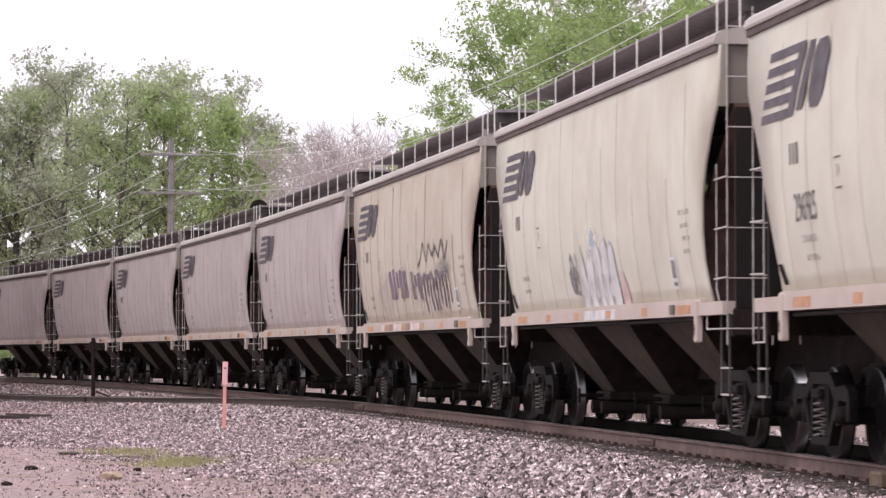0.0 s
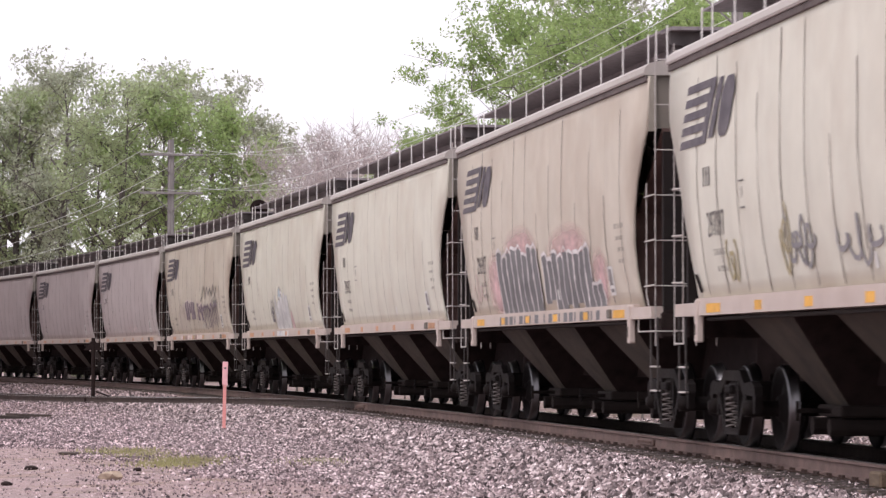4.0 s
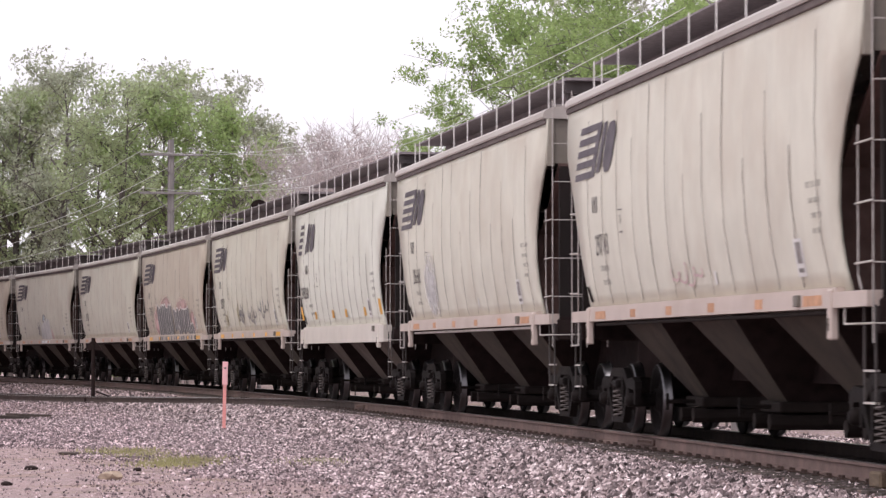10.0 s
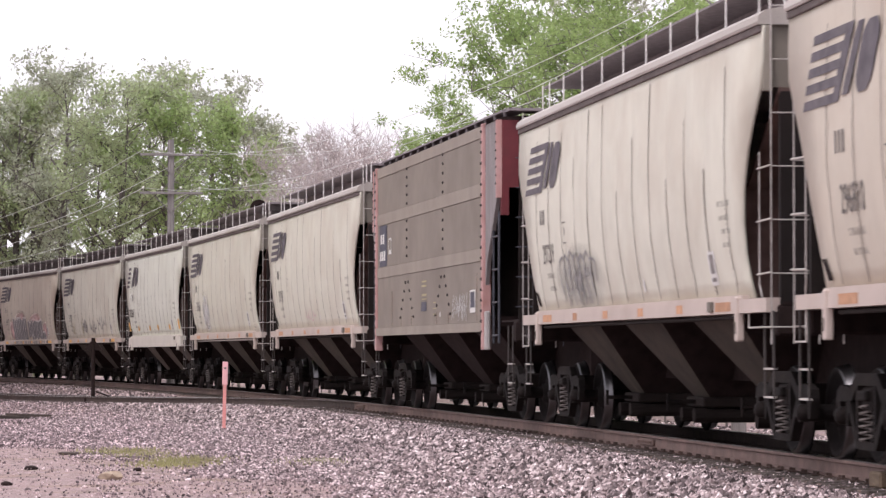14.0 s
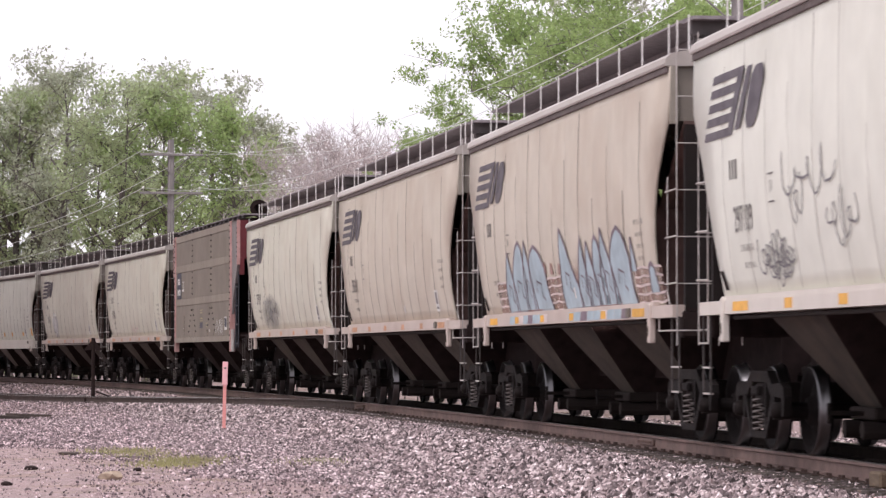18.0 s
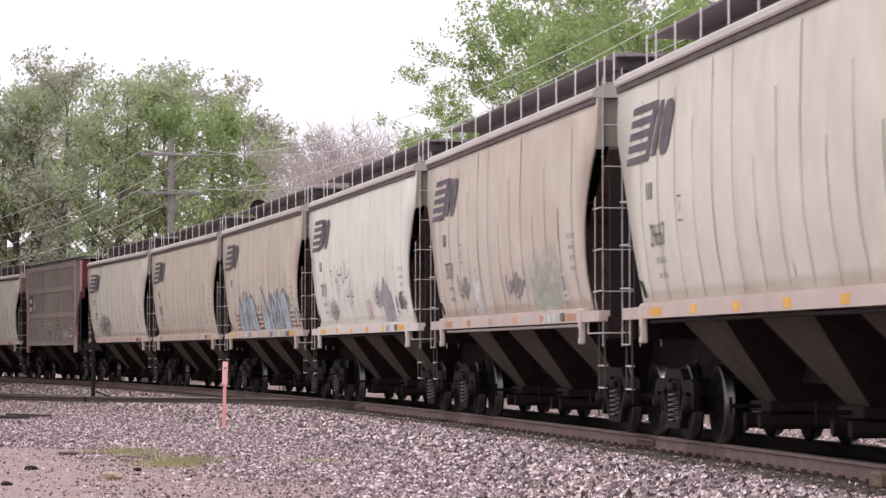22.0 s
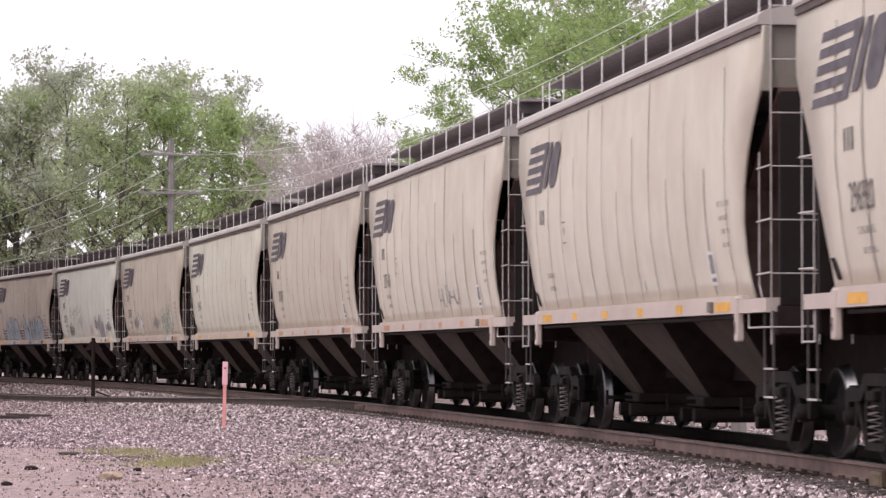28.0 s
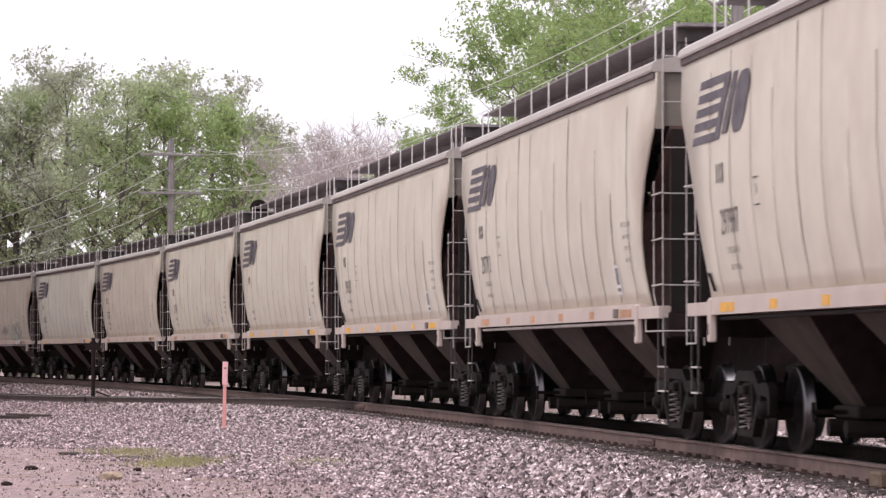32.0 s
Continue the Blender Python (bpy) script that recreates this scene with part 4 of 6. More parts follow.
    sill_paint(cars[17], -3.2, -4.4, 5, ("flame", "white", "flame"))
    scribble(cars[17], 12, -5.45, -5.65, 1.85, 2.18, 3, "dark", 0.05)
    scribble(cars[17], 34, -5.7, -6.1, 1.85, 2.10, 3, "grey", 0.035)
    # tags and a pale green cloud
    scribble(cars[18], 14, 4.15, 3.2, 1.92, 2.30, 5, "grey", 0.045)
    haze(cars[18], 2.4, 2.0, 0.6, 0.45, "white")
    scribble(cars[18], 15, -0.5, -1.85, 1.84, 2.25, 6, "grey", 0.05)
    for x, z, rx, rz in ((-3.0, 2.0, 0.8, 0.55), (-4.2, 2.05, 0.9, 0.6), (-3.6, 1.85, 1.3, 0.5)):
        haze(cars[18], x, z, rx, rz, "green")
    sill_paint(cars[18], -3.2, -4.6, 7, ("green", "white"))
    # white tall letters with a blue cap
    haze(cars[6], -0.3, 2.45, 0.5, 0.22, "white")
    lobes(cars[6], ((-0.12, -0.42, 2.40, 2.60, -0.25, 1),), "blue", None, 0)
    lobes(cars[6], ((0.75, 0.20, 1.62, 2.45, 0.60, 0), (0.35, -0.40, 1.62, 2.32, -0.05, 1), (-0.15, -0.85, 1.62, 2.42, -0.50, 1), (-0.70, -1.30, 1.62, 2.48, -1.05, 1), (-1.15, -1.75, 1.62, 2.42, -1.45, 1)), "white", "mist", 0.035)
    lobes(cars[6], ((-1.9, -2.3, 1.62, 2.05, -2.0, 1),), "pink", None, 0)
    scribble(cars[6], 18, 1.40, 1.05, 1.75, 2.35, 4, "grey", 0.05)
    sill_paint(cars[6], 0.5, -1.6, 6, ("white", "mist", "white"))
    # plum bars and a zigzag
    tall_strokes(cars[5], 19, 2.4, 0.3, 2.05, 2.62, 5, "plum", "joint", 0.05, 0.10, 0.08, False)
    tall_strokes(cars[5], 20, 4.2, 2.5, 1.62, 2.50, 6, None, "joint", 0.06, 0.10, 0.3, False)
    tall_strokes(cars[5], 36, -0.3, -1.4, 2.00, 2.58, 3, "plum", "joint", 0.05, 0.15, 0.25, False)
    tall_strokes(cars[5], 37, -1.4, -4.5, 1.78, 2.42, 9, None, "plum", 0.11, 0.10, 0.18, False)
    haze(cars[5], -3.9, 2.45, 0.9, 0.25, "grey")
    zigzag(cars[5], -1.1, -4.5, 2.66, 2.92, 5, "dark", 0.05)
    sill_paint(cars[5], 4.0, -1.5, 10, ("joint", "yellow", "brick", "joint"))
    # marker tags
    scribble(cars[9], 21, 1.85, 0.85, 1.80, 2.36, 5, "grey", 0.05)
    scribble(cars[9], 22, -0.05, -1.55, 1.76, 2.28, 4, "grey", 0.05)
    scribble(cars[9], 23, -2.2, -3.9, 1.92, 2.44, 4, "grey", 0.05)
    scribble(cars[9], 24, 2.1, 1.9, 1.75, 2.48, 2, "yellow", 0.05)
    scribble(cars[9], 38, 4.6, 4.3, 1.75, 2.3, 2, "yellow", 0.05)
    haze(cars[11], 3.5, 2.2, 0.8, 0.6, "white")
    scribble(cars[11], 25, 4.0, 2.9, 1.68, 2.75, 6, "white", 0.04)
    scribble(cars[11], 35, 3.9, 3.0, 1.70, 2.4, 7, "white", 0.035)
    haze(cars[14], 2.9, 2.0, 1.9, 0.5, "grey")
    tall_strokes(cars[14], 26, 4.2, 1.6, 1.68, 2.34, 7, None, "grey", 0.05, 0.10, 0.10, False)
    scribble(cars[12], 28, 1.0, -0.6, 1.75, 2.05, 4, "pink", 0.03)
    scribble(cars[4], 29, 0.0, -2.0, 1.75, 2.1, 4, "pink", 0.03)
    scribble(cars[21], 30, -1.0, -3.0, 1.8, 2.2, 5, "grey", 0.03)


# ---- the panelled car with red end posts ----
def panel_car(car):
    """Turns a copy of the hopper into the panel-sided car: the frame and trucks stay, the body is another."""
    keep = ("truck_bolster", "hopper_bay", "outlet_gate", "gate_crank", "center_sill", "end_sill", "coupler", "air_hose", "step_hanger", "step_tread", "end_deck")
    for o in list(car.children):
        if o.name.split(".")[0] not in keep:
            for piece in list(o.children_recursive):
                bpy.data.objects.remove(piece)
            bpy.data.objects.remove(o)
    for o in car.children:
        if o.name.split(".")[0] == "hopper_bay":
            o.material_slots[0].link = "OBJECT"
            o.material_slots[0].material = M_DARK
        if o.name.split(".")[0] == "truck_bolster" and o.location.x < 0:
            o.location.x = -5.50
    h = HALF + 0.12
    inner = h - 0.75
    post = {1: inner, -1: 5.30}
    tip = {1: h, -1: 6.52}
    for sgn in (1, -1):
        y0, y1 = sorted((sgn * 1.50, sgn * 1.56))
        for name, z0, z1, mat, proud in (("side_panel", 1.53, 2.48, M_PANEL, 0), ("belt_rail", 2.48, 2.68, M_PANELRIB, 0.010), ("side_panel", 2.68, 3.48, M_PANEL, 0), ("belt_rail", 3.48, 3.69, M_PANELRIB, 0.010),
                                         ("side_panel", 3.69, 4.39, M_PANEL, 0), ("top_rail", 4.39, 4.58, M_PANELRIB, 0.010), ("side_sill", 1.38, 1.53, M_PANELRIB, 0.03)):
            bm = bmesh.new()
            box(bm, -post[-1], post[1], y0 - (proud if sgn < 0 else 0), y1 + (proud if sgn > 0 else 0), z0 + 0.002, z1 - 0.002, 0.002)
            part(name, bm, mat, car)
        for sx in (1, -1):
            bm = bmesh.new()
            xa, xb = sorted((sx * post[sx], sx * (post[sx] + 0.13)))
            box(bm, xa, xb, min(sgn * 1.46, sgn * 1.60), max(sgn * 1.46, sgn * 1.60), 1.10, 4.60, 0.01)
            part("corner_post", bm, M_PINKPOST, car, "faded pink-red riveted post")
            bm = bmesh.new()
            prism(bm, ((sx * (post[sx] + 0.13), 4.58), (sx * tip[sx], 4.58), (sx * tip[sx], 3.45), (sx * (post[sx] + 0.30), 2.45), (sx * (post[sx] + 0.13), 2.1)), sgn * 1.49, sgn * 1.55)
            part("end_side_plate", bm, M_ENDSIDE, car, "grey end plate with a pink edge")
            bm = bmesh.new()
            xa, xb = sorted((sx * (tip[sx] - 0.10), sx * (tip[sx] + 0.004)))
            box(bm, xa, xb, min(sgn * 1.48, sgn * 1.562), max(sgn * 1.48, sgn * 1.562), 3.40, 4.584, 0.004)
            part("edge_angle", bm, M_PINKPOST, car)
            for k in range(20):
                z = 1.38 + k * 0.163
                bm = bmesh.new()
                bmesh.ops.create_cone(bm, cap_ends=True, segments=6, radius1=0.027, radius2=0.018, depth=0.03, matrix=pose(sx * (post[sx] + 0.065), sgn * 1.608, z, -90 * sgn))
                part("rivet", bm, M_RIVET, car)
            for k in range(7):
                bm = bmesh.new()
                bmesh.ops.create_cone(bm, cap_ends=True, segments=6, radius1=0.022, radius2=0.014, depth=0.02, matrix=pose(sx * (tip[sx] - 0.05), sgn * 1.566, 3.62 + k * 0.125, -90 * sgn))
                part("rivet", bm, M_RIVET, car)
    for fx in (2.98, -1.24):
        for k in range(18):
            z = 1.70 + k * 0.1575
            if 2.47 < z < 2.70 or 3.46 < z < 3.70:
                continue
            for o in ((-1, 1) if z < 2.45 else (0,)):
                bm = bmesh.new()
                bmesh.ops.create_cone(bm, cap_ends=True, segments=6, radius1=0.030, radius2=0.020, depth=0.03, matrix=pose(fx + o * (2.5 - z) * 1.02, 1.567, z, -90))
                part("rivet", bm, M_RIVET, car)
    bm = bmesh.new()
    prof = ((1.57, 4.58), (1.45, 4.63), (0.0, 4.70), (-1.45, 4.63), (-1.57, 4.58))
    ends = [[bm.verts.new((x, y, z)) for y, z in prof] for x in (-tip[-1], tip[1])]
    for i in range(4):
        bm.faces.new((ends[0][i], ends[0][i + 1], ends[1][i + 1], ends[1][i]))
    bm.faces.new(ends[0])
    bm.faces.new(list(reversed(ends[1])))
    bm.faces.new((ends[0][0], ends[1][0], ends[1][4], ends[0][4]))
    bmesh.ops.recalc_face_normals(bm, faces=bm.faces)
    part("roof", bm, M_DARK, car)
    bm = bmesh.new()
    box(bm, -tip[-1] + 0.1, h - 0.1, 1.05, 1.40, 4.73, 4.76)
    part("running_board", bm, M_WALK, car)
    for k in range(16):
        bm = bmesh.new()
        x = -tip[-1] + 0.3 + k * (h + tip[-1] - 0.6) / 15
        box(bm, x - 0.012, x + 0.012, 1.36, 1.40, 4.60, 4.77)
        part("walkway_post", bm, M_WALK, car)
    for sx in (1, -1):
        e = sx * tip[sx]
        bm = bmesh.new()
        box(bm, min(e, e - sx * 0.06), max(e, e - sx * 0.06), 1.22, 1.49, 3.56, 4.58)
        box(bm, min(e, e - sx * 0.10), max(e, e - sx * 0.10), 1.37, 1.49, 3.14, 3.56)
        part("end_plate", bm, M_RED, car, "dark red end plate")
        # dark sheet set in for the black shade of the open end
        bm = bmesh.new()
        box(bm, min(e - sx * 0.08, e - sx * 0.03), max(e - sx * 0.08, e - sx * 0.03), -1.47, 1.21, 1.30, 4.50)
        part("end_sheet", bm, M_UNDER, car)
        bm = bmesh.new()
        box(bm, min(e - sx * 0.4, e + sx * 0.2), max(e - sx * 0.4, e + sx * 0.2), -1.4, 1.4, 4.71, 4.75)
        part("end_platform", bm, M_WALK, car)
        for y in (1.0, 0.55):
            bm = bmesh.new()
            bar(bm, (e + sx * 0.08, y, 1.15), (e + sx * 0.08, y, 4.5), 0.010, 5)
            part("end_stile", bm, M_STEELBLUE, car)
        for k in range(7):
            bm = bmesh.new()
            bar(bm, (e + sx * 0.08, 1.28, 1.30 + 0.45 * k), (e + sx * 0.08, 0.53, 1.30 + 0.45 * k), 0.012, 5)
            part("end_rung", bm, M_STEELBLUE, car)
        for sgn in (1, -1):
            for xx in (e - sx * 0.02, e - sx * 0.50):
                bm = bmesh.new()
                bar(bm, (xx, sgn * 1.52, 1.20), (xx, sgn * 1.52, 3.2), 0.018, 6)
                part("side_stile", bm, M_STEELBLUE, car, "blue-grey ladder stile")
            for k in range(4):
                bm = bmesh.new()
                bar(bm, (e, sgn * 1.535, 1.32 + 0.5 * k), (e - sx * 0.52, sgn * 1.535, 1.32 + 0.5 * k), 0.016, 6)
                part("rung", bm, M_STEELBLUE, car, "blue-grey ladder rung")
            bm = bmesh.new()
            xb = sx * (post[sx] + 0.24)
            box(bm, xb - 0.07, xb + 0.07, min(sgn * 1.50, sgn * 1.58), max(sgn * 1.50, sgn * 1.58), 1.10, 1.70, 0.02)
            part("jacking_bracket", bm, M_ENDLIGHT, car)
    def mark(x0, x1, z0, z1, mat, lift=0.008, name="stencil_mark", label=""):
        bm = bmesh.new()
        patch(bm, (x0, x1), (x0, x1), z0, z1, lift=lift, n=1, side=flat_side)
        part(name, bm, mat, car, label)

    mark(6.62, 5.60, 2.69, 3.47, M_NAVY, name="stencil_plate", label="dark blue painted panel")
    for x0, x1, z0, z1 in ((6.45, 6.22, 3.12, 3.30), (6.16, 5.95, 3.12, 3.30), (6.52, 6.32, 2.80, 2.98), (6.26, 6.06, 2.80, 2.98), (6.00, 5.80, 2.80, 2.98)):
        mark(x0, x1, z0, z1, M_WHITE, 0.012)
    for x0, x1, z0, z1, inside in ((5.36, 4.99, 2.90, 3.20, M_PANEL), (-4.06, -4.58, 1.69, 2.05, M_NAVY)):
        mark(x0, x1, z0, z1, M_WHITE)
        mark(x0 - 0.06, x1 + 0.06, z0 + 0.08, z1 - 0.03, inside, 0.012)
    for x0, x1, z0, z1, mat in ((1.15, 0.60, 2.20, 2.235, SPRAY["yellow"]), (1.15, 0.60, 2.28, 2.31, SPRAY["yellow"]), (1.15, 0.60, 2.04, 2.08, SPRAY["yellow"]), (1.15, 0.60, 1.98, 2.00, SPRAY["yellow"]), (1.22, 0.58, 1.78, 1.94, M_NAVY),
                                (-0.18, -0.5, 1.90, 1.92, SPRAY["yellow"]), (-0.18, -0.5, 1.80, 1.82, SPRAY["yellow"]), (-0.18, -0.5, 1.70, 1.72, SPRAY["yellow"]), (-0.9, -1.0, 1.66, 1.74, M_WHITE)):
        mark(x0, x1, z0, z1, mat)
    rnd = random.Random(77)
    for o in (-2.30, -2.68, -3.05, -3.40):
        bm = bmesh.new()
        pts = [(o - 0.05 * i + rnd.uniform(-0.08, 0.08), 1.62 + 0.30 * (i % 2) + rnd.uniform(-0.07, 0.09)) for i in range(8)]
        ribbon(bm, pts, 0.035, 0.010, flat_side)
        part("graffiti_line", bm, SPRAY["white"], car, "loose spray-painted scrawl")
    # rust runs below the rivet rows
    for x, z in ((3.70, 1.72), (2.40, 1.72), (-0.55, 1.75), (-1.85, 1.72), (-4.72, 2.30), (-5.10, 1.95), (4.9, 2.2)):
        bm = bmesh.new()
        ribbon(bm, [(x, z), (x + 0.01, z - 0.07), (x, 1.54)] if z < 1.9 else [(x, z), (x + 0.02, z - 0.3), (x, 1.56)], 0.09, 0.004, flat_side)
        part("rust_run", bm, M_RUSTRUN, car)


M_RUSTRUN = film_material("rust_run", (0.34, 0.19, 0.11), 0.55, 4.0)
M_ENDLIGHT = material("end_plate_pale", (0.45, 0.42, 0.41), rough=0.6, vary=0.12, grain=3, stain=(0.27, 0.24, 0.23), stain_scale=2, stain_amount=0.6)
M_ENDSIDE = material("end_plate_grey", (0.27, 0.25, 0.25), rough=0.65, vary=0.15, grain=3, stain=(0.18, 0.16, 0.16), stain_scale=2, stain_amount=0.6, stretch=(3, 1, 0.5))
M_NAVY = material("navy_patch", (0.085, 0.085, 0.115), rough=0.6, vary=0.2, grain=3)
M_STEELBLUE = material("blue_grey_steel", (0.055, 0.058, 0.072), rough=0.5, vary=0.2, grain=6)


# ---- ground, ballast and tracks ----
def track_offset(x, y):
    """Nearest station and lateral offset of a ground point; positive on the camera's side."""
    s = (y - 33.62) / 0.98
    for _ in range(4):
        px, py = on_track(s)
        h = heading(s)
        s += (x - px) * -math.sin(h) + (y - py) * math.cos(h)
    px, py = on_track(s)
    h = heading(s)
    return s, (x - px) * -math.cos(h) + (y - py) * -math.sin(h)


def smooth(a, b, v):
    f = min(max((v - a) / (b - a), 0), 1)
    return f * f * (3 - 2 * f)


# the spur leaves the main line here and falls a little
SPUR_S = 36.0


def spur(d, w=0.0):
    """Place of the spur's centreline d metres past its points."""
    x0, y0 = on_track(SPUR_S)
    h0 = heading(SPUR_S)
    h = h0 + 0.0078 * d
    x = x0 - math.sin(h0 + 0.0039 * d) * d
    y = y0 + math.cos(h0 + 0.0039 * d) * d
    return x - math.cos(h) * w, y - math.sin(h) * w, -0.30 * smooth(0, 40, d)


def ground_z(x, y):
    s, w = track_offset(x, y)
    a = abs(w)
    z = -0.21 - 0.035 * smooth(1.1, 1.5, a) - 0.265 * smooth(1.6, 3.6, a)
    z += 0.03 * noise.noise((x * 0.35, y * 0.35, 0)) * smooth(1.2, 2.0, a)
    z += 0.012 * noise.noise((x * 2.1, y * 2.1, 3)) * smooth(1.2, 2.0, a)
    d = s - SPUR_S
    if 4 < d < 130:
        off = abs(w - 0.0039 * d * d)
        z += (-0.30 * smooth(0, 40, d) - 0.195 - z) * (1 - smooth(1.4, 2.6, off)) * smooth(4, 16, d)
    if w < -8:
        z += 0.4 * smooth(8, 40, -w) + 0.25 * noise.noise((x * 0.06, y * 0.06, 1)) * smooth(8, 30, -w)
    return z


def axis(fine0, fine1, step, far):
    v = list(np.arange(fine0, fine1 + 1e-6, step))
    grow, a, b = step, fine0, fine1
    while a > -far:
        grow *= 1.35
        a -= grow
        b += grow
        v = [a] + v + [b]
    return v


def ground():
    xs, ys = axis(-26, 12, 0.4, 2600), axis(22, 130, 0.6, 2600)
    verts = [(x, y, ground_z(x, y)) for y in ys for x in xs]
    n = len(xs)
    faces = [(j * n + i, j * n + i + 1, (j + 1) * n + i + 1, (j + 1) * n + i) for j in range(len(ys) - 1) for i in range(n - 1)]
    me = bpy.data.meshes.new("ground")
    me.from_pydata(verts, [], faces)
    me.shade_smooth()
    me.materials.append(M_GROUND)
    tagged(new("ground", me), "grey gravel yard with brown dirt patches", "ground", kind="structure")


RAIL = ((-0.075, -0.175), (0.075, -0.175), (0.075, -0.163), (0.012, -0.145), (0.010, -0.045), (0.036, -0.036), (0.036, -0.006), (0.026, 0.0), (-0.026, 0.0), (-0.036, -0.006), (-0.036, -0.036), (-0.010, -0.045), (-0.012, -0.145), (-0.075, -0.163))


def rail(place, stations, parent, name="rail", mat=None):
    """A rail swept along place(station) -> x, y, z, normal x, normal y."""
    bm = bmesh.new()
    last = None
    n = len(RAIL)
    for s in stations:
        x, y, z, nx, ny = place(s)
        ring = [bm.verts.new((x + nx * a, y + ny * a, z + b)) for a, b in RAIL]
        if last:
            for i in range(n):
                f = bm.faces.new((last[i], ring[i], ring[(i + 1) % n], last[(i + 1) % n]))
                f.material_index = 1 if i in (6, 7, 8) else 0
        last = ring
    bmesh.ops.recalc_face_normals(bm, faces=bm.faces)
    return part(name, bm, [mat or M_RUST, M_RAILTOP], parent)


def tracks():
    main = tagged(empty("railway_track"), "rusty main-line rails on timber ties in grey ballast", "railway track", kind="structure")
    stations = list(np.arange(-260, -24, 6.0)) + list(np.arange(-24, 135, 1.0)) + list(np.arange(135, 520, 8.0))
    for w in (0.752, -0.752):
        def place(s, w=w):
            x, y = on_track(s, w)
            h = heading(s)
            return x, y, 0.0, -math.cos(h), -math.sin(h)
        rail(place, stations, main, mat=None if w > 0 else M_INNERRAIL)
    # dark strip laid in place of the shade beneath the cars
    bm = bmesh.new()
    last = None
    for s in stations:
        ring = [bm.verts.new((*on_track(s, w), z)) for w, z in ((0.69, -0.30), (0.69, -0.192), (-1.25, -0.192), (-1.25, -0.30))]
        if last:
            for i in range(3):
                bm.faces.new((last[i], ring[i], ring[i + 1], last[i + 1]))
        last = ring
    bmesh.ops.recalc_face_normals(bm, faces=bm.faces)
    part("track_bed", bm, M_BED, main, "strip under the train, darkened as its shade")
    bm = bmesh.new()
    last = None
    for s in stations:
        edge = 1.24 + 0.05 * math.sin(s * 1.7) + 0.03 * math.sin(s * 4.3)
        ring = [bm.verts.new((*on_track(s, w), z)) for w, z in ((edge + 0.1, -0.26), (edge, -0.199), (0.80, -0.197))]
        if last:
            for i in range(2):
                bm.faces.new((last[i], ring[i], ring[i + 1], last[i + 1]))
        last = ring
    bmesh.ops.recalc_face_normals(bm, faces=bm.faces)
    part("rust_strip", bm, M_RUSTDIRT, main, "rust-brown dirt beside the near rail")
    bm = bmesh.new()
    box(bm, -0.115, 0.115, -1.30, 1.30, -0.36, -0.185, 0.012)
    tie = None
    rnd = random.Random(3)
    for k in range(220):
        s = -20 + k * 0.52 + rnd.uniform(-0.02, 0.02)
        x, y = on_track(s, rnd.uniform(-0.04, 0.04))
        m = pose(x, y, rnd.uniform(-0.006, 0.004), 0, 0, 90 + math.degrees(heading(s)) + rnd.uniform(-0.6, 0.6))
        if tie is None:
            tie = part("tie", bm, M_TIE, main)
            tie.matrix_basis = m
        else:
            o = new("tie", tie.data)
            o.parent = main
            o.matrix_basis = m
    # spikes and plates beside the near rail
    bm = bmesh.new()
    box(bm, -0.10, 0.10, -0.17, 0.17, -0.186, -0.172)
    for sx in (-0.06, 0.06):
        for y in (-0.10, 0.10):
            box(bm, sx - 0.012, sx + 0.012, y - 0.016, y + 0.016, -0.18, -0.145)
    plate = None
    for k in range(150):
        s = -20 + k * 0.52
        x, y = on_track(s, 0.752)
        m = pose(x, y, 0, 0, 0, 90 + math.degrees(heading(s)))
        if plate is None:
            plate = part("tie_plate", bm, M_PLATERUST, main)
            plate.matrix_basis = m
        else:
            o = new("tie_plate", plate.data)
            o.parent = main
            o.matrix_basis = m
    # joint bars
    for s in (37.0, 8.4, -5.2):
        bm = bmesh.new()
        box(bm, -0.45, 0.45, 0.012, 0.05, -0.135, -0.05, 0.01)
        for k in range(6):
            bmesh.ops.create_icosphere(bm, subdivisions=1, radius=0.022, matrix=pose(-0.375 + 0.15 * k, 0.058, -0.09))
        o = part("joint_bar", bm, M_RUST, main)
        x, y = on_track(s, 0.752)
        o.matrix_basis = pose(x, y, 0, 0, 0, 90 + math.degrees(heading(s)))
    spur_track = tagged(empty("spur_track"), "rusty spur rails curving off the main line", "railway track", kind="structure")
    for w in (0.752, -0.752):
        def place2(d, w=w):
            x, y, z = spur(d, w)
            h = heading(SPUR_S) + 0.0078 * d
            return x, y, z, -math.cos(h), -math.sin(h)
        rail(place2, list(np.arange(2.0 if w > 0 else 14.0, 120, 1.5)), spur_track, mat=M_SPURRAIL)
    tie2 = None
    bm = bmesh.new()
    box(bm, -0.115, 0.115, -1.30, 1.30, -0.36, -0.185)
    for k in range(110):
        d = 22 + k * 0.55
        x, y, z = spur(d)
        m = pose(x, y, z, 0, 0, 90 + math.degrees(heading(SPUR_S) + 0.0078 * d))
        if tie2 is None:
            tie2 = part("tie", bm, M_TIE, spur_track)
            tie2.matrix_basis = m
        else:
            o = new("tie", tie2.data)
            o.parent = spur_track
            o.matrix_basis = m


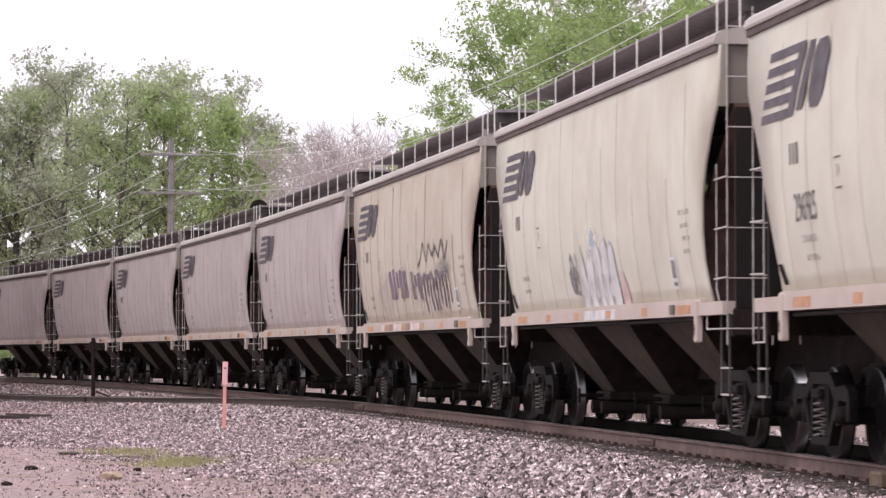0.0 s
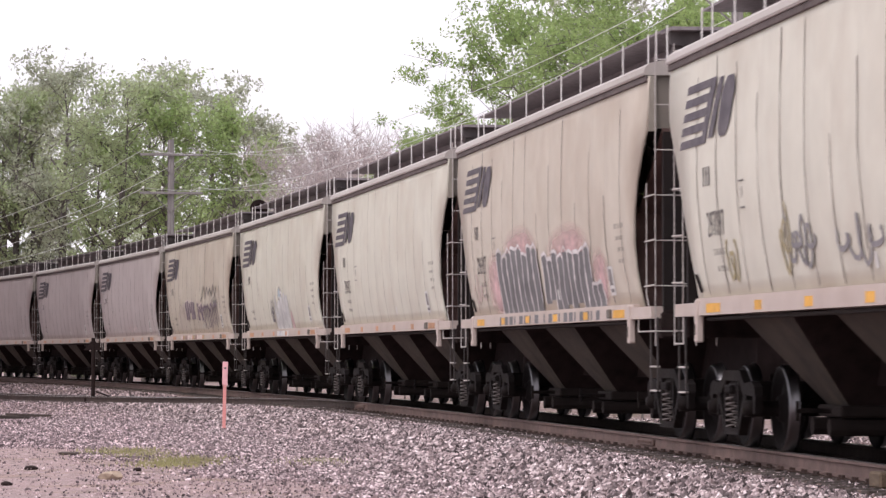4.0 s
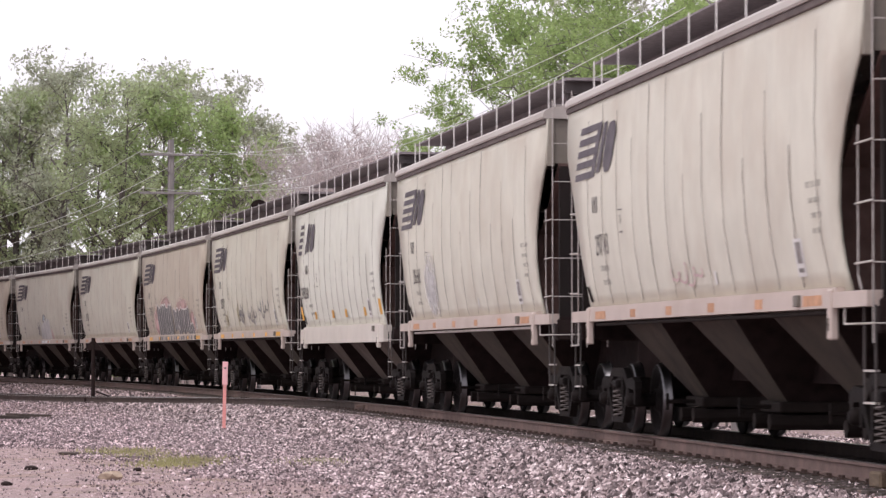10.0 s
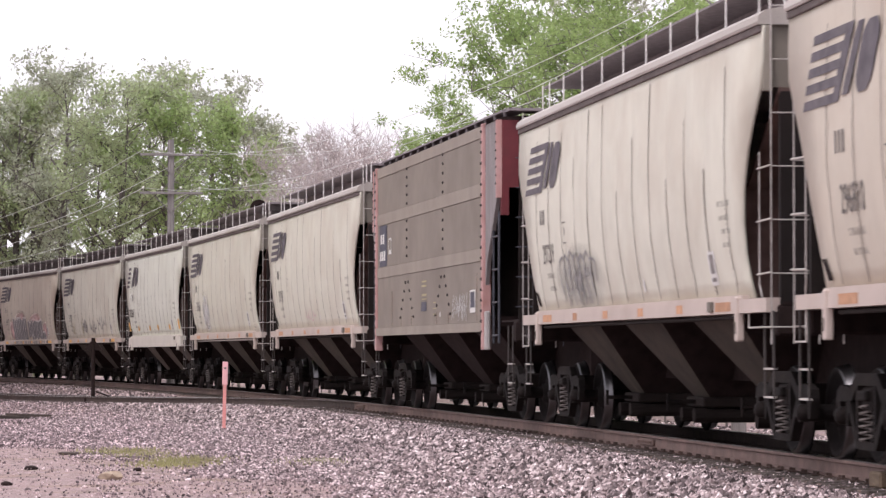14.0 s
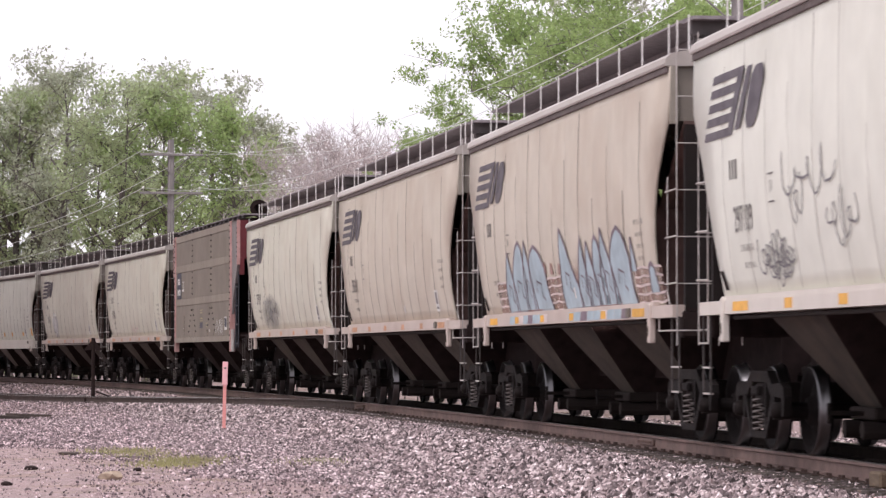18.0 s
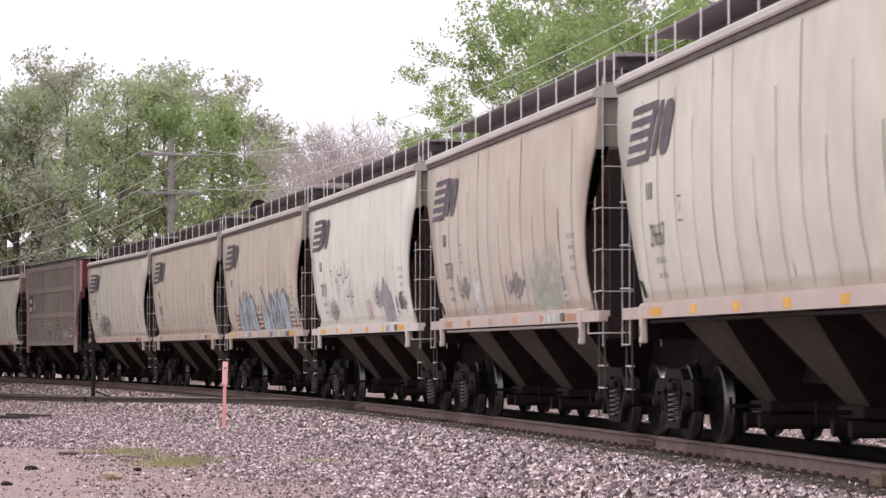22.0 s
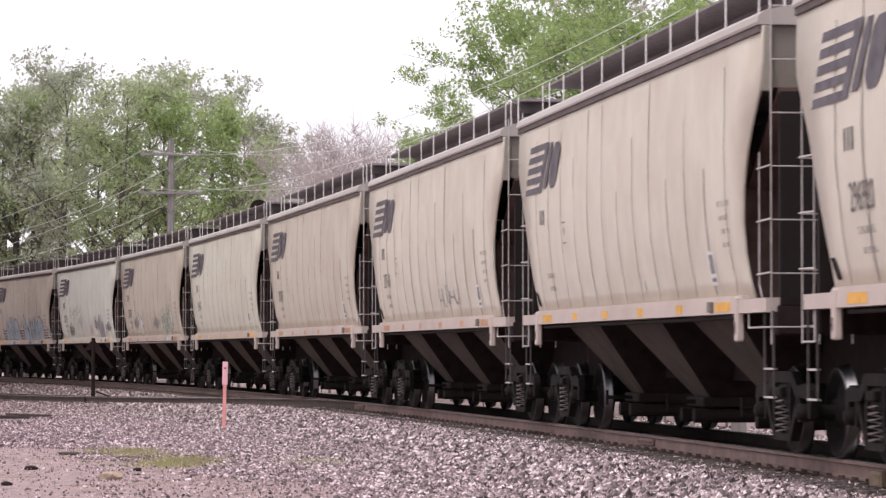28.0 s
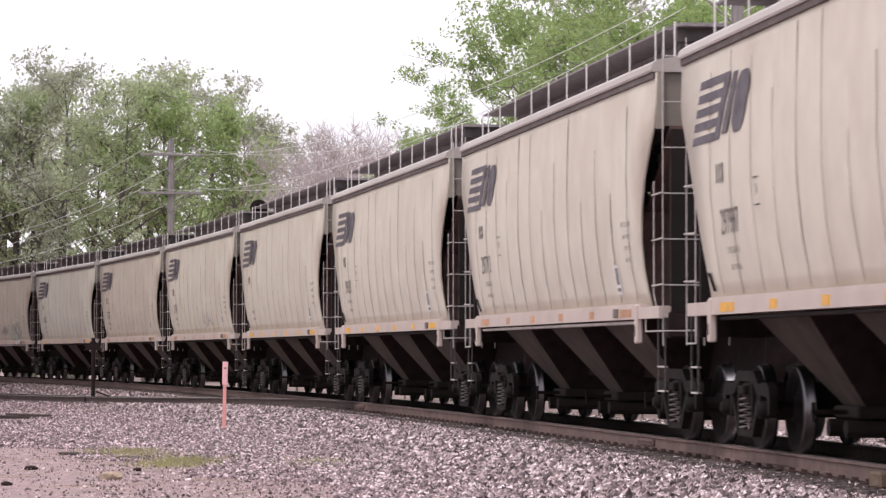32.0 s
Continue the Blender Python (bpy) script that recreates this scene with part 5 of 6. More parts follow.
def stones(name, label, mat, seed, spread):
    """Loose ballast: many small broken stones as one mesh."""
    rnd = np.random.default_rng(seed)
    base = np.array([(1, 0, 0), (-1, 0, 0), (0, 1, 0), (0, -1, 0), (0, 0, 1), (0, 0, -1)], float)
    tri = np.array([(0, 2, 4), (2, 1, 4), (1, 3, 4), (3, 0, 4), (2, 0, 5), (1, 2, 5), (3, 1, 5), (0, 3, 5)])
    places = []
    for count, s0, s1, w0, w1 in spread:
        s, w = rnd.uniform(s0, s1, count), rnd.uniform(w0, w1, count)
        for a, b in zip(s, w):
            if b > 6 and rnd.random() < (b - 6) / 8:
                continue
            if a > SPUR_S + 6 and abs(b - 0.0039 * (a - SPUR_S) ** 2 - 0.8) < 0.55:
                continue
            dirt = b - 4.6 - 0.18 * a - 0.5 * math.sin(a * 0.9)
            if a < 28 and dirt > 0 and rnd.random() < min(0.62, 0.35 + dirt):
                continue
            x, y = on_track(a, b)
            thin = 1.0 if b < 4.2 else 0.62 if rnd.random() > (b - 5) / 4 or a > 24 else 0.45
            if 0.8 < b < 1.9:
                thin = 0.45 + 0.5 * smooth(1.3, 1.9, b)
            if a < 28 and dirt > 0:
                thin = 0.26 if rnd.random() < 0.9 else 0.5
            places.append((x, y, thin))
    n = len(places)
    p = np.array(places)
    z = np.array([ground_z(x, y) for x, y, _ in places])
    size = rnd.uniform(0.022, 0.056, (n, 1, 1)) * p[:, 2][:, None, None] * rnd.uniform(0.7, 1.3, (n, 1, 3))
    v = base[None] * size * rnd.uniform(0.65, 1.35, (n, 6, 1))
    ang = rnd.uniform(0, 2 * np.pi, (n, 2))
    c, s_ = np.cos(ang[:, 0])[:, None], np.sin(ang[:, 0])[:, None]
    v = np.stack([v[..., 0] * c - v[..., 1] * s_, v[..., 0] * s_ + v[..., 1] * c, v[..., 2]], -1)
    c, s_ = np.cos(ang[:, 1])[:, None], np.sin(ang[:, 1])[:, None]
    v = np.stack([v[..., 0], v[..., 1] * c - v[..., 2] * s_, v[..., 1] * s_ + v[..., 2] * c], -1)
    v += np.stack([p[:, 0], p[:, 1], z + 0.012], -1)[:, None, :]
    f = (tri[None] + 6 * np.arange(n)[:, None, None]).reshape(-1, 3)
    me = bpy.data.meshes.new(name)
    me.from_pydata(v.reshape(-1, 3), [], f)
    me.materials.append(mat)
    tagged(new(name, me), label, "gravel" if "gravel" in name else "ballast", kind="stuff")


ground()
tracks()
stones("ballast", "crushed grey and pinkish stone ballast", M_STONE, 11,
       ((36000, -9, 26, 1.27, 4.6), (6000, -9, 34, 4.4, 6.2), (1500, -9, 26, 0.95, 1.27), (20000, 26, 62, 1.0, 4.8), (16000, -9, 60, -6.5, -1.7), (6000, 62, 110, 1.0, 6.0)))
stones("yard_gravel", "fine pinkish-grey gravel of the yard", M_YARDSTONE, 13,
       ((9000, -9, 20, 4.8, 8.0), (12000, -9, 40, 3.2, 5.0), (22000, 20, 48, 4.8, 9.5), (10000, 48, 80, 4.0, 10.5), (36000, -9, 24, 4.5, 14.0), (4000, 16, 34, 9.5, 13.0)))
# dark stones paint the train's shade, also beyond the far rail
stones("bed_stones", "ballast under and behind the train, darkened as its shade", M_BEDSTONE, 12, ((9000, -12, 40, -0.70, 0.70), (4000, 40, 110, -0.7, 0.7), (8000, -9, 60, -2.4, -0.8), (8000, 45, 115, -5.0, -0.8)))


# ---- trees ----
def branches(rnd, height, spread, limbs):
    """Segments (p, q, r0, r1) of a trunk with limbs, and the places where leaves grow."""
    segs, tips = [], []
    p = Vector((0, 0, 0))
    lean = Vector((rnd.uniform(-0.05, 0.05), rnd.uniform(-0.05, 0.05), 1))
    nodes = 7
    trunk = [p]
    for k in range(nodes):
        q = p + lean * (height * 0.86 / nodes) + Vector((rnd.uniform(-1, 1), rnd.uniform(-1, 1), 0)) * height * 0.014
        r0 = 0.018 * height * (1 - k / (nodes + 0.6))
        segs.append((p, q, r0, 0.018 * height * (1 - (k + 1) / (nodes + 0.6))))
        p = q
        trunk.append(q)
    tips.append((p, 1.0))
    for k in range(limbs):
        f = rnd.uniform(0.22, 0.95)
        i = min(int(f * nodes), nodes - 1)
        a = trunk[i].lerp(trunk[i + 1], f * nodes - i)
        az = k * 2.4 + rnd.uniform(-0.5, 0.5)
        length = spread * (0.55 + 0.6 * math.sin(math.pi * min(1, f * 0.92))) * rnd.uniform(0.6, 1.1)
        d = Vector((math.cos(az), math.sin(az), rnd.uniform(0.35, 0.95))).normalized()
        r = 0.007 * height * (1.15 - f)
        last = a
        for j in range(4):
            d = (d + Vector((rnd.uniform(-0.25, 0.25), rnd.uniform(-0.25, 0.25), rnd.uniform(-0.1, 0.22)))).normalized()
            b = last + d * length / 4
            segs.append((last, b, r * (1 - j / 4.4), r * (1 - (j + 1) / 4.4)))
            if j:
                tips.append((b, 0.7))
            for _ in range(2):
                e = b + Vector((rnd.uniform(-1, 1), rnd.uniform(-1, 1), rnd.uniform(-0.3, 0.9))) * length * 0.26
                segs.append((b, e, r * 0.35, r * 0.1))
                tips.append((e, 0.6))
            last = b
    return segs, tips


def tree(seed, height, spread, limbs, leaves, size, leaf, clump, name="tree", fine=0, bark=None, tight=0.13, thin=-0.15, freq=0.6):
    bark = bark or M_BARK
    rnd = random.Random(seed)
    segs, tips = branches(rnd, height, spread, limbs)
    if fine:
        more = []
        for p, w in tips:
            for _ in range(fine):
                e = p + Vector((rnd.gauss(0, 0.45), rnd.gauss(0, 0.45), rnd.uniform(0.1, 1.2)))
                more.append((p, e, 0.018, 0.006))
                more.append((p.lerp(e, 0.5), p.lerp(e, 0.5) + Vector((rnd.gauss(0, 0.3), rnd.gauss(0, 0.3), rnd.uniform(0, 0.5))), 0.011, 0.005))
        segs = segs + more
    twigs = []
    if not fine:
        more = []
        for p, w in tips:
            if noise.noise(p * freq + Vector((seed * 3.1, 0, 0))) < thin and p.z < height * 0.84:
                continue
            for _ in range(3):
                v = Vector((rnd.gauss(0, 1), rnd.gauss(0, 1), rnd.gauss(0.35, 0.8))) * clump
                more.append((p, p + v, 0.010, 0.004))
                twigs += [p + v * 0.35, p + v * 0.7, p + v]
        segs = segs + more
    thing = empty(name)
    verts, faces = [], []
    for p, q, r0, r1 in segs:
        d = (q - p).normalized()
        a = d.orthogonal().normalized()
        b = d.cross(a)
        k = 6 if r0 > 0.06 else 3
        i0 = len(verts)
        for c, r in ((p, r0), (q, r1)):
            verts += [c + (a * math.cos(2 * math.pi * j / k) + b * math.sin(2 * math.pi * j / k)) * r for j in range(k)]
        faces += [(i0 + j, i0 + (j + 1) % k, i0 + k + (j + 1) % k, i0 + k + j) for j in range(k)]
    me = bpy.data.meshes.new("trunk")
    me.from_pydata(verts, [], faces)
    me.materials.append(bark)
    t = new("trunk", me)
    t.parent = thing
    gen = np.random.default_rng(seed)
    pts = np.array([p[:] for p, _ in tips])
    if not fine:
        pts = np.array([t[:] for t in twigs])
    pick = gen.integers(0, len(pts), leaves)
    nodes = pts
    pos = nodes[pick] + np.clip(gen.normal(0, 1, (leaves, 3)), -1.7, 1.7) * tight
    u = gen.normal(0, 1, (leaves, 3))
    u /= np.linalg.norm(u, axis=1)[:, None]
    w = np.cross(u, gen.normal(0, 1, (leaves, 3)))
    w /= np.linalg.norm(w, axis=1)[:, None]
    sz = size * gen.uniform(0.6, 1.35, (leaves, 1))
    quad = np.stack([pos - u * sz, pos + w * sz * 0.5, pos + u * sz, pos - w * sz * 0.5], 1).reshape(-1, 3)
    me = bpy.data.meshes.new("crown")
    me.from_pydata(quad, [], np.arange(leaves * 4).reshape(-1, 4))
    me.materials.append(leaf)
    c = new("crown", me)
    c.parent = thing
    return thing


def plant(proto, x, y, scale=1.0, turn=0.0, label=None):
    o = copy_thing(proto, pose(x, y, ground_z(x, y) - 0.05, 0, 0, turn) @ Matrix.Scale(scale, 4))
    if label:
        o["label"] = label
    return o


def bearing(deg, d):
    """Place d metres ahead at that many degrees to the right of the camera's line."""
    return math.tan(radians(deg)) * d, d


def woods():
    full = tree(21, 15.0, 3.3, 30, 9000, 0.106, M_LEAF, 0.44, tight=0.15, thin=-0.02, freq=0.9)
    light = tree(22, 14.0, 3.0, 28, 8300, 0.106, M_LEAF_LIGHT, 0.44, tight=0.15, thin=-0.02, freq=0.9)
    dull = tree(23, 15.5, 2.8, 26, 6700, 0.100, M_LEAF_DULL, 0.44, tight=0.15, thin=0.02, freq=0.9)
    bare = tree(24, 12.5, 3.6, 34, 2600, 0.045, M_BUD, 0.5, fine=3, bark=M_TWIG)
    big = tree(25, 15.0, 5.0, 70, 46000, 0.078, M_LEAF_BIG, 0.38, tight=0.15, thin=0.02, freq=0.9)
    dense = tree(27, 15.0, 3.6, 36, 24000, 0.105, M_TINTLEAF, 0.6, tight=0.2, thin=-0.5)
    shrub = tree(26, 4.5, 2.4, 18, 6000, 0.09, M_LEAF_LIGHT, 0.4, name="shrub")
    for o, lab in ((full, "tall green spring-leaved tree behind the tracks"), (light, "light green young tree behind the tracks"), (dull, "sparse dull-green tree with dark trunk"), (dense, "dense reddish tree added out of view to shade the far cars"),
                   (bare, "leafless tree with pinkish-brown twigs"), (big, "large bright-green broadleaf tree overhanging the train"), (shrub, "low light-green shrub beside the line")):
        tagged(o, lab, "shrub" if o is shrub else "tree", "trees behind the tracks")
    left = [
        (dull, -8.0, 168, 1.21, 10), (full, -7.6, 178, 1.21, 80), (dull, -6.8, 165, 1.0, 200), (light, -6.3, 178, 1.05, 30), (full, -5.7, 168, 0.97, 140),
        (dull, -5.2, 180, 1.0, 300), (light, -4.7, 170, 1.07, 250), (dull, -4.2, 176, 0.95, 20), (light, -3.85, 172, 1.05, 100), (dull, -3.4, 178, 0.86, 200),
        (dull, -3.05, 180, 0.84, 190), (light, -0.5, 160, 0.66, 75), (dull, -8.6, 190, 1.1, 120), 
        (dull, -7.2, 195, 0.90, 35), (full, -4.9, 195, 0.80, 155), (full, -8.0, 176, 0.98, 55),
    ]
    bares = [(bare, -2.4, 155, 1.0, 0), (bare, -1.55, 150, 1.0, 120), (bare, -2.0, 170, 1.04, 240), (bare, -1.0, 155, 0.98, 60)]
    low = [(shrub, -7.6, 160, 1.0, 0), (shrub, -6.5, 158, 0.9, 100), (shrub, -5.5, 152, 1.0, 200), (shrub, -4.5, 150, 1.0, 40), (shrub, -3.6, 145, 0.9, 70), (shrub, -2.8, 138, 0.9, 20),
           (shrub, -2.0, 130, 0.9, 160), (shrub, -1.0, 122, 0.8, 260)]
    right = [(big, 2.4, 92, 0.82, 0), (big, 3.7, 84, 0.92, 150), (big, 0.2, 104, 0.68, 70), (big, 0.4, 120, 0.80, 200), (big, 0.95, 110, 0.84, 140), (big, 5.0, 78, 0.9, 260), (light, 6.6, 84, 1.0, 45), (dull, 2.9, 122, 1.0, 10),
             (light, 7.8, 80, 1.0, 145), (full, 9.5, 90, 1.0, 245)]
    rows = left + bares + low + right
    # unseen trees added along the spur, close to the line, shading the far cars
    for k in range(27):
        s = 58 + k * 5.0
        x, y = on_track(s, (14.6 if s < 82 else 11.6) + 3.6 * (k % 2))
        rows.append((dense if k > 3 else light, math.degrees(math.atan2(x, y)), y, 1.28 if k > 7 else 1.12 if k > 4 else 1.0, 47 * k))
    # three more unseen trees added, to shade the middle of the train
    for k in range(3):
        x, y = on_track(41 + k * 5.5, 15.8)
        rows.append((light, math.degrees(math.atan2(x, y)), y, 1.0, 61 * k))
    used = set()
    for proto, deg, d, sc, turn in rows:
        x, y = bearing(deg, d)
        while deg > -9 and track_offset(x, y)[1] > -8:
            y += 1.5
        if proto in used:
            plant(proto, x, y, sc, turn)
        else:
            used.add(proto)
            proto.matrix_basis = pose(x, y, ground_z(x, y) - 0.05, 0, 0, turn) @ Matrix.Scale(sc, 4)
    # shrubs added along the far side to darken the view under the cars
    rnd = random.Random(8)
    for k in range(42):
        x, y = on_track(-12 + k * 4.2, -6.2 - rnd.uniform(0, 1.6))
        plant(shrub, x, y, rnd.uniform(0.30, 0.42), 70 * k)


woods()


# ---- poles, wires, signs ----
def wire(a, b, sag, r=0.016):
    """One hanging wire as a continuous tube."""
    bm = bmesh.new()
    a, b = Vector(a), Vector(b)
    n, last = 16, None
    side = (b - a).cross(Vector((0, 0, 1))).normalized()
    for k in range(n + 1):
        p = a.lerp(b, k / n) - Vector((0, 0, sag * 4 * (k / n) * (1 - k / n)))
        ring = [bm.verts.new(p + side * r * math.cos(q) + Vector((0, 0, r * math.sin(q)))) for q in (0.8, 2.4, 3.9, 5.5)]
        if last:
            for i in range(4):
                bm.faces.new((last[i], ring[i], ring[(i + 1) % 4], last[(i + 1) % 4]))
        last = ring
    return bm


def utility_pole(x, y, height, arms, length, turn):
    pole = empty("utility_pole")
    pole.matrix_basis = pose(x, y, ground_z(x, y), 0, 0, turn)
    bm = bmesh.new()
    bmesh.ops.create_cone(bm, cap_ends=True, segments=12, radius1=0.155, radius2=0.115, depth=height + 0.5, matrix=pose(0, 0, height / 2 - 0.25))
    part("post", bm, M_POLE, pole)
    for z in arms:
        bm = bmesh.new()
        box(bm, -length / 2, length / 2, -0.20, -0.10, z - 0.045, z + 0.045, 0.01)
        arm = part("crossarm", bm, M_POLE, pole)
        for k in range(4):
            bm = bmesh.new()
            px = -length / 2 + 0.12 + k * (length - 0.24) / 3
            lathe(bm, ((0.012, 0.06), (0.012, 0.14), (0.045, 0.15), (0.05, 0.2), (0.02, 0.24), (0.001, 0.245)), 8)
            bmesh.ops.rotate(bm, verts=bm.verts, cent=(0, 0, 0), matrix=Matrix.Rotation(radians(90), 3, "X"))
            bmesh.ops.translate(bm, verts=bm.verts, vec=(px, -0.15, z))
            part("insulator", bm, M_WHITE, arm)
        bm = bmesh.new()
        for s in (-1, 1):
            bar(bm, (s * length * 0.3, -0.12, z - 0.05), (0, -0.14, z - 0.7), 0.02, 5)
        part("brace", bm, M_POLE, arm)
    return tagged(pole, "weathered grey wooden utility pole with crossarms", "utility pole", "utility poles")


def lines():
    d = 118.0
    x, y = bearing(-4.80, d)
    g = ground_z(x, y)
    top = 1.034 + d * (627 - 247) / 5742 - g
    z1, z2 = 1.034 + d * (627 - 274) / 5742, 1.034 + d * (627 - 342) / 5742
    utility_pole(x, y, top, (z1 - g, z2 - g), 2.3, 12)
    # the next pole stands high beside the near trees
    d2 = 62.0
    x2, y2 = bearing(5.20, d2)
    g2 = ground_z(x2, y2)
    h2 = 1.034 + d2 * (627 + 2) / 5742
    utility_pole(x2, y2, h2 + 0.2 - g2, (h2 + 0.12 - g2,), 2.6, 12)
    d3 = 150.0
    x3, y3 = bearing(-13.0, d3)
    for za, zb, sag, left in ((z1, h2, 1.25, 2.85), (z2, h2 - 0.35, 1.2, 2.5)):
        for k, off in enumerate((-1.0, 1.0)):
            o = part("overhead_wire", wire((x + off, y, za + 0.2), (x2 + off, y2, zb + 0.2), sag, 0.0085), M_WIRE)
            tagged(o, "thin bright overhead wire between poles", "wire", "overhead wires")
        for k, off in enumerate((-1.0, 1.0)):
            o = part("overhead_wire", wire((x + off, y, za + 0.2), (x3 + off, y3, za + 0.2), left + 0.14 * k, 0.012), M_WIRE)
            tagged(o, "thin bright overhead wire between poles", "wire", "overhead wires")


lines()


def marker_stake():
    d = 66.0
    x, y = bearing(-3.86, d)
    z = ground_z(x, y)
    o = empty("marker_stake")
    o.matrix_basis = pose(x, y, z, 0, 1.2, 0)
    bm = bmesh.new()
    box(bm, -0.035, 0.035, -0.012, 0.012, -0.1, 1.30, 0.004)
    part("stake", bm, M_PINK, o)
    bm = bmesh.new()
    box(bm, -0.055, 0.055, -0.028, -0.014, 0.93, 1.40, 0.004)
    plate = part("plate", bm, M_PLATE, o, "pale pink marker plate")
    bm = bmesh.new()
    bmesh.ops.create_cone(bm, cap_ends=True, segments=12, radius1=0.022, radius2=0.022, depth=0.006, matrix=pose(0, -0.031, 1.27, 90))
    part("dot", bm, M_STENCIL, plate)
    tagged(o, "pink marker stake with a pale plate in the ballast", "marker stake")


marker_stake()


def switch_stand():
    d = 100.0
    x, y = bearing(-6.15, d)
    z = ground_z(x, y)
    o = empty("switch_stand")
    o.matrix_basis = pose(x, y, z)
    bm = bmesh.new()
    box(bm, -0.25, 0.25, -0.2, 0.2, -0.05, 0.18, 0.02)
    part("base", bm, M_DARK, o)
    bm = bmesh.new()
    bar(bm, (0, 0, 0.1), (0, 0, 2.0), 0.06, 8)
    part("mast", bm, M_DARK, o)
    bm = bmesh.new()
    prism(bm, ((-0.30, 1.62), (0.0, 1.98), (0.30, 1.62)), -0.02, 0.02)
    part("target", bm, M_DARK, o)
    bm = bmesh.new()
    bar(bm, (0.08, 0, 0.35), (0.5, 0, 0.2), 0.025)
    part("lever", bm, M_DARK, o)
    tagged(o, "black iron switch stand with a triangular target", "switch stand")


switch_stand()


def signal():
    d = 105.0
    x, y = bearing(-3.25, d)
    z = ground_z(x, y)
    zc = 1.034 + d * (627 - 369) / 5742 - z
    o = empty("signal_mast")
    o.matrix_basis = pose(x, y, z)
    bm = bmesh.new()
    bar(bm, (0, 0.12, -0.1), (0, 0.12, zc + 0.1), 0.07, 10)
    part("mast", bm, M_POLE, o)
    bm = bmesh.new()
    bmesh.ops.create_cone(bm, cap_ends=True, segments=28, radius1=0.29, radius2=0.29, depth=0.03, matrix=pose(0, 0, zc, 90))
    disc = part("backing_disc", bm, M_DARK, o)
    bm = bmesh.new()
    lathe(bm, ((0.13, -0.02), (0.15, -0.3), (0.14, -0.3), (0.12, -0.02)), 16)
    bmesh.ops.translate(bm, verts=bm.verts, vec=(0, 0, zc))
    part("hood", bm, M_DARK, disc)
    tagged(o, "round dark railway signal head on a mast", "signal")


signal()


def litter():
    for deg, d, ln, turn, col in ((-7.27, 78.5, 1.1, 4, M_TIE), (-7.55, 76.5, 0.8, -3, M_TIE), (-6.0, 50.0, 1.3, 8, M_TIE), (-5.3, 47.8, 0.7, -20, M_TIE)):
        bm = bmesh.new()
        box(bm, -ln / 2, ln / 2, -0.06, 0.06, 0.0, 0.11 if d > 60 else 0.045, 0.012)
        x, y = bearing(deg, d)
        o = part("scrap_board", bm, col)
        o.matrix_basis = pose(x, y, ground_z(x, y) - 0.01, 0, 2, turn)
        tagged(o, "weathered board lying in the gravel", "board", "scrap boards")
    for deg, d, r, col in ((-7.22, 43.5, 0.09, M_DARK), (-7.65, 38.6, 0.07, M_DARK), (-5.85, 40.3, 0.15, M_TAN), (-5.38, 42.5, 0.06, M_DARK), (-4.2, 44.5, 0.05, M_DARK)):
        bm = bmesh.new()
        bmesh.ops.create_icosphere(bm, subdivisions=2, radius=r)
        for v in bm.verts:
            v.co *= 1 + 0.35 * noise.noise(v.co * 7 + Vector((deg, d, 0)))
            v.co.z *= 0.5
        x, y = bearing(deg, d)
        o = part("lump", bm, col)
        o.matrix_basis = pose(x, y, ground_z(x, y) + r * 0.2)
        tagged(o, "rough stone lying on the dirt", "stone", "loose stones")


M_TAN = material("tan_stone", (0.42, 0.33, 0.25), rough=0.9, vary=0.2, grain=10)
litter()


def timber_block():
    x, y = on_track(-3.8, 0.97)
    bm = bmesh.new()
    box(bm, -0.20, 0.20, -0.08, 0.08, 0, 0.15, 0.02)
    o = part("timber_block", bm, M_BLOCK)
    o.matrix_basis = pose(x, y, ground_z(x, y) + 0.02, 0, 0, 97)
    tagged(o, "weathered pale timber block beside the rail", "timber block")


M_BLOCK = material("pale_timber", (0.17, 0.125, 0.085), rough=0.85, vary=0.25, grain=5, stretch=(1, 8, 8), stain=(0.16, 0.11, 0.08), stain_scale=8, stain_amount=0.7)
timber_block()


def grass():
    gen = np.random.default_rng(4)
    verts, faces = [], []
    for deg, d, n, sx, sy in ((-4.58, 46.2, 2000, 0.30, 1.1), (-5.6, 51.0, 900, 0.3, 0.7), (-2.2, 46.0, 500, 0.3, 0.9), (-5.3, 49.0, 500, 0.3, 0.8)):
        cx, cy = bearing(deg, d)
        for _ in range(n):
            x, y = cx + gen.normal(0, sx), cy + gen.normal(0, sy)
            z = ground_z(x, y)
            a, h = gen.uniform(0, 6.28), gen.uniform(0.03, 0.09)
            i = len(verts)
            dx, dy = math.cos(a) * 0.008, math.sin(a) * 0.008
            lx, ly = gen.normal(0, 0.02, 2)
            verts += [(x - dx, y - dy, z), (x + dx, y + dy, z), (x + lx, y + ly, z + h)]
            faces.append((i, i + 1, i + 2))
    me = bpy.data.meshes.new("grass")
    me.from_pydata(verts, [], faces)
    me.materials.append(M_GRASS)
    tagged(new("grass", me), "thin yellow-green grass in the gravel", "grass", kind="stuff")


grass()


# ---- the train ----
# end of each car at the start of the clip, in metres along the track, from the head of the train back
ENDS = (115.20, 98.76, 82.34, 66.07, 49.84, 33.35, 16.69, -0.17, -16.40, -32.67, -49.23, -64.43, -81.06, -98.04, -114.61, -130.78, -147.18,
        -163.59, -180.17, -196.78, -213.39, -230.02, -246.47, -263.20, -279.71, -296.42, -313.0)
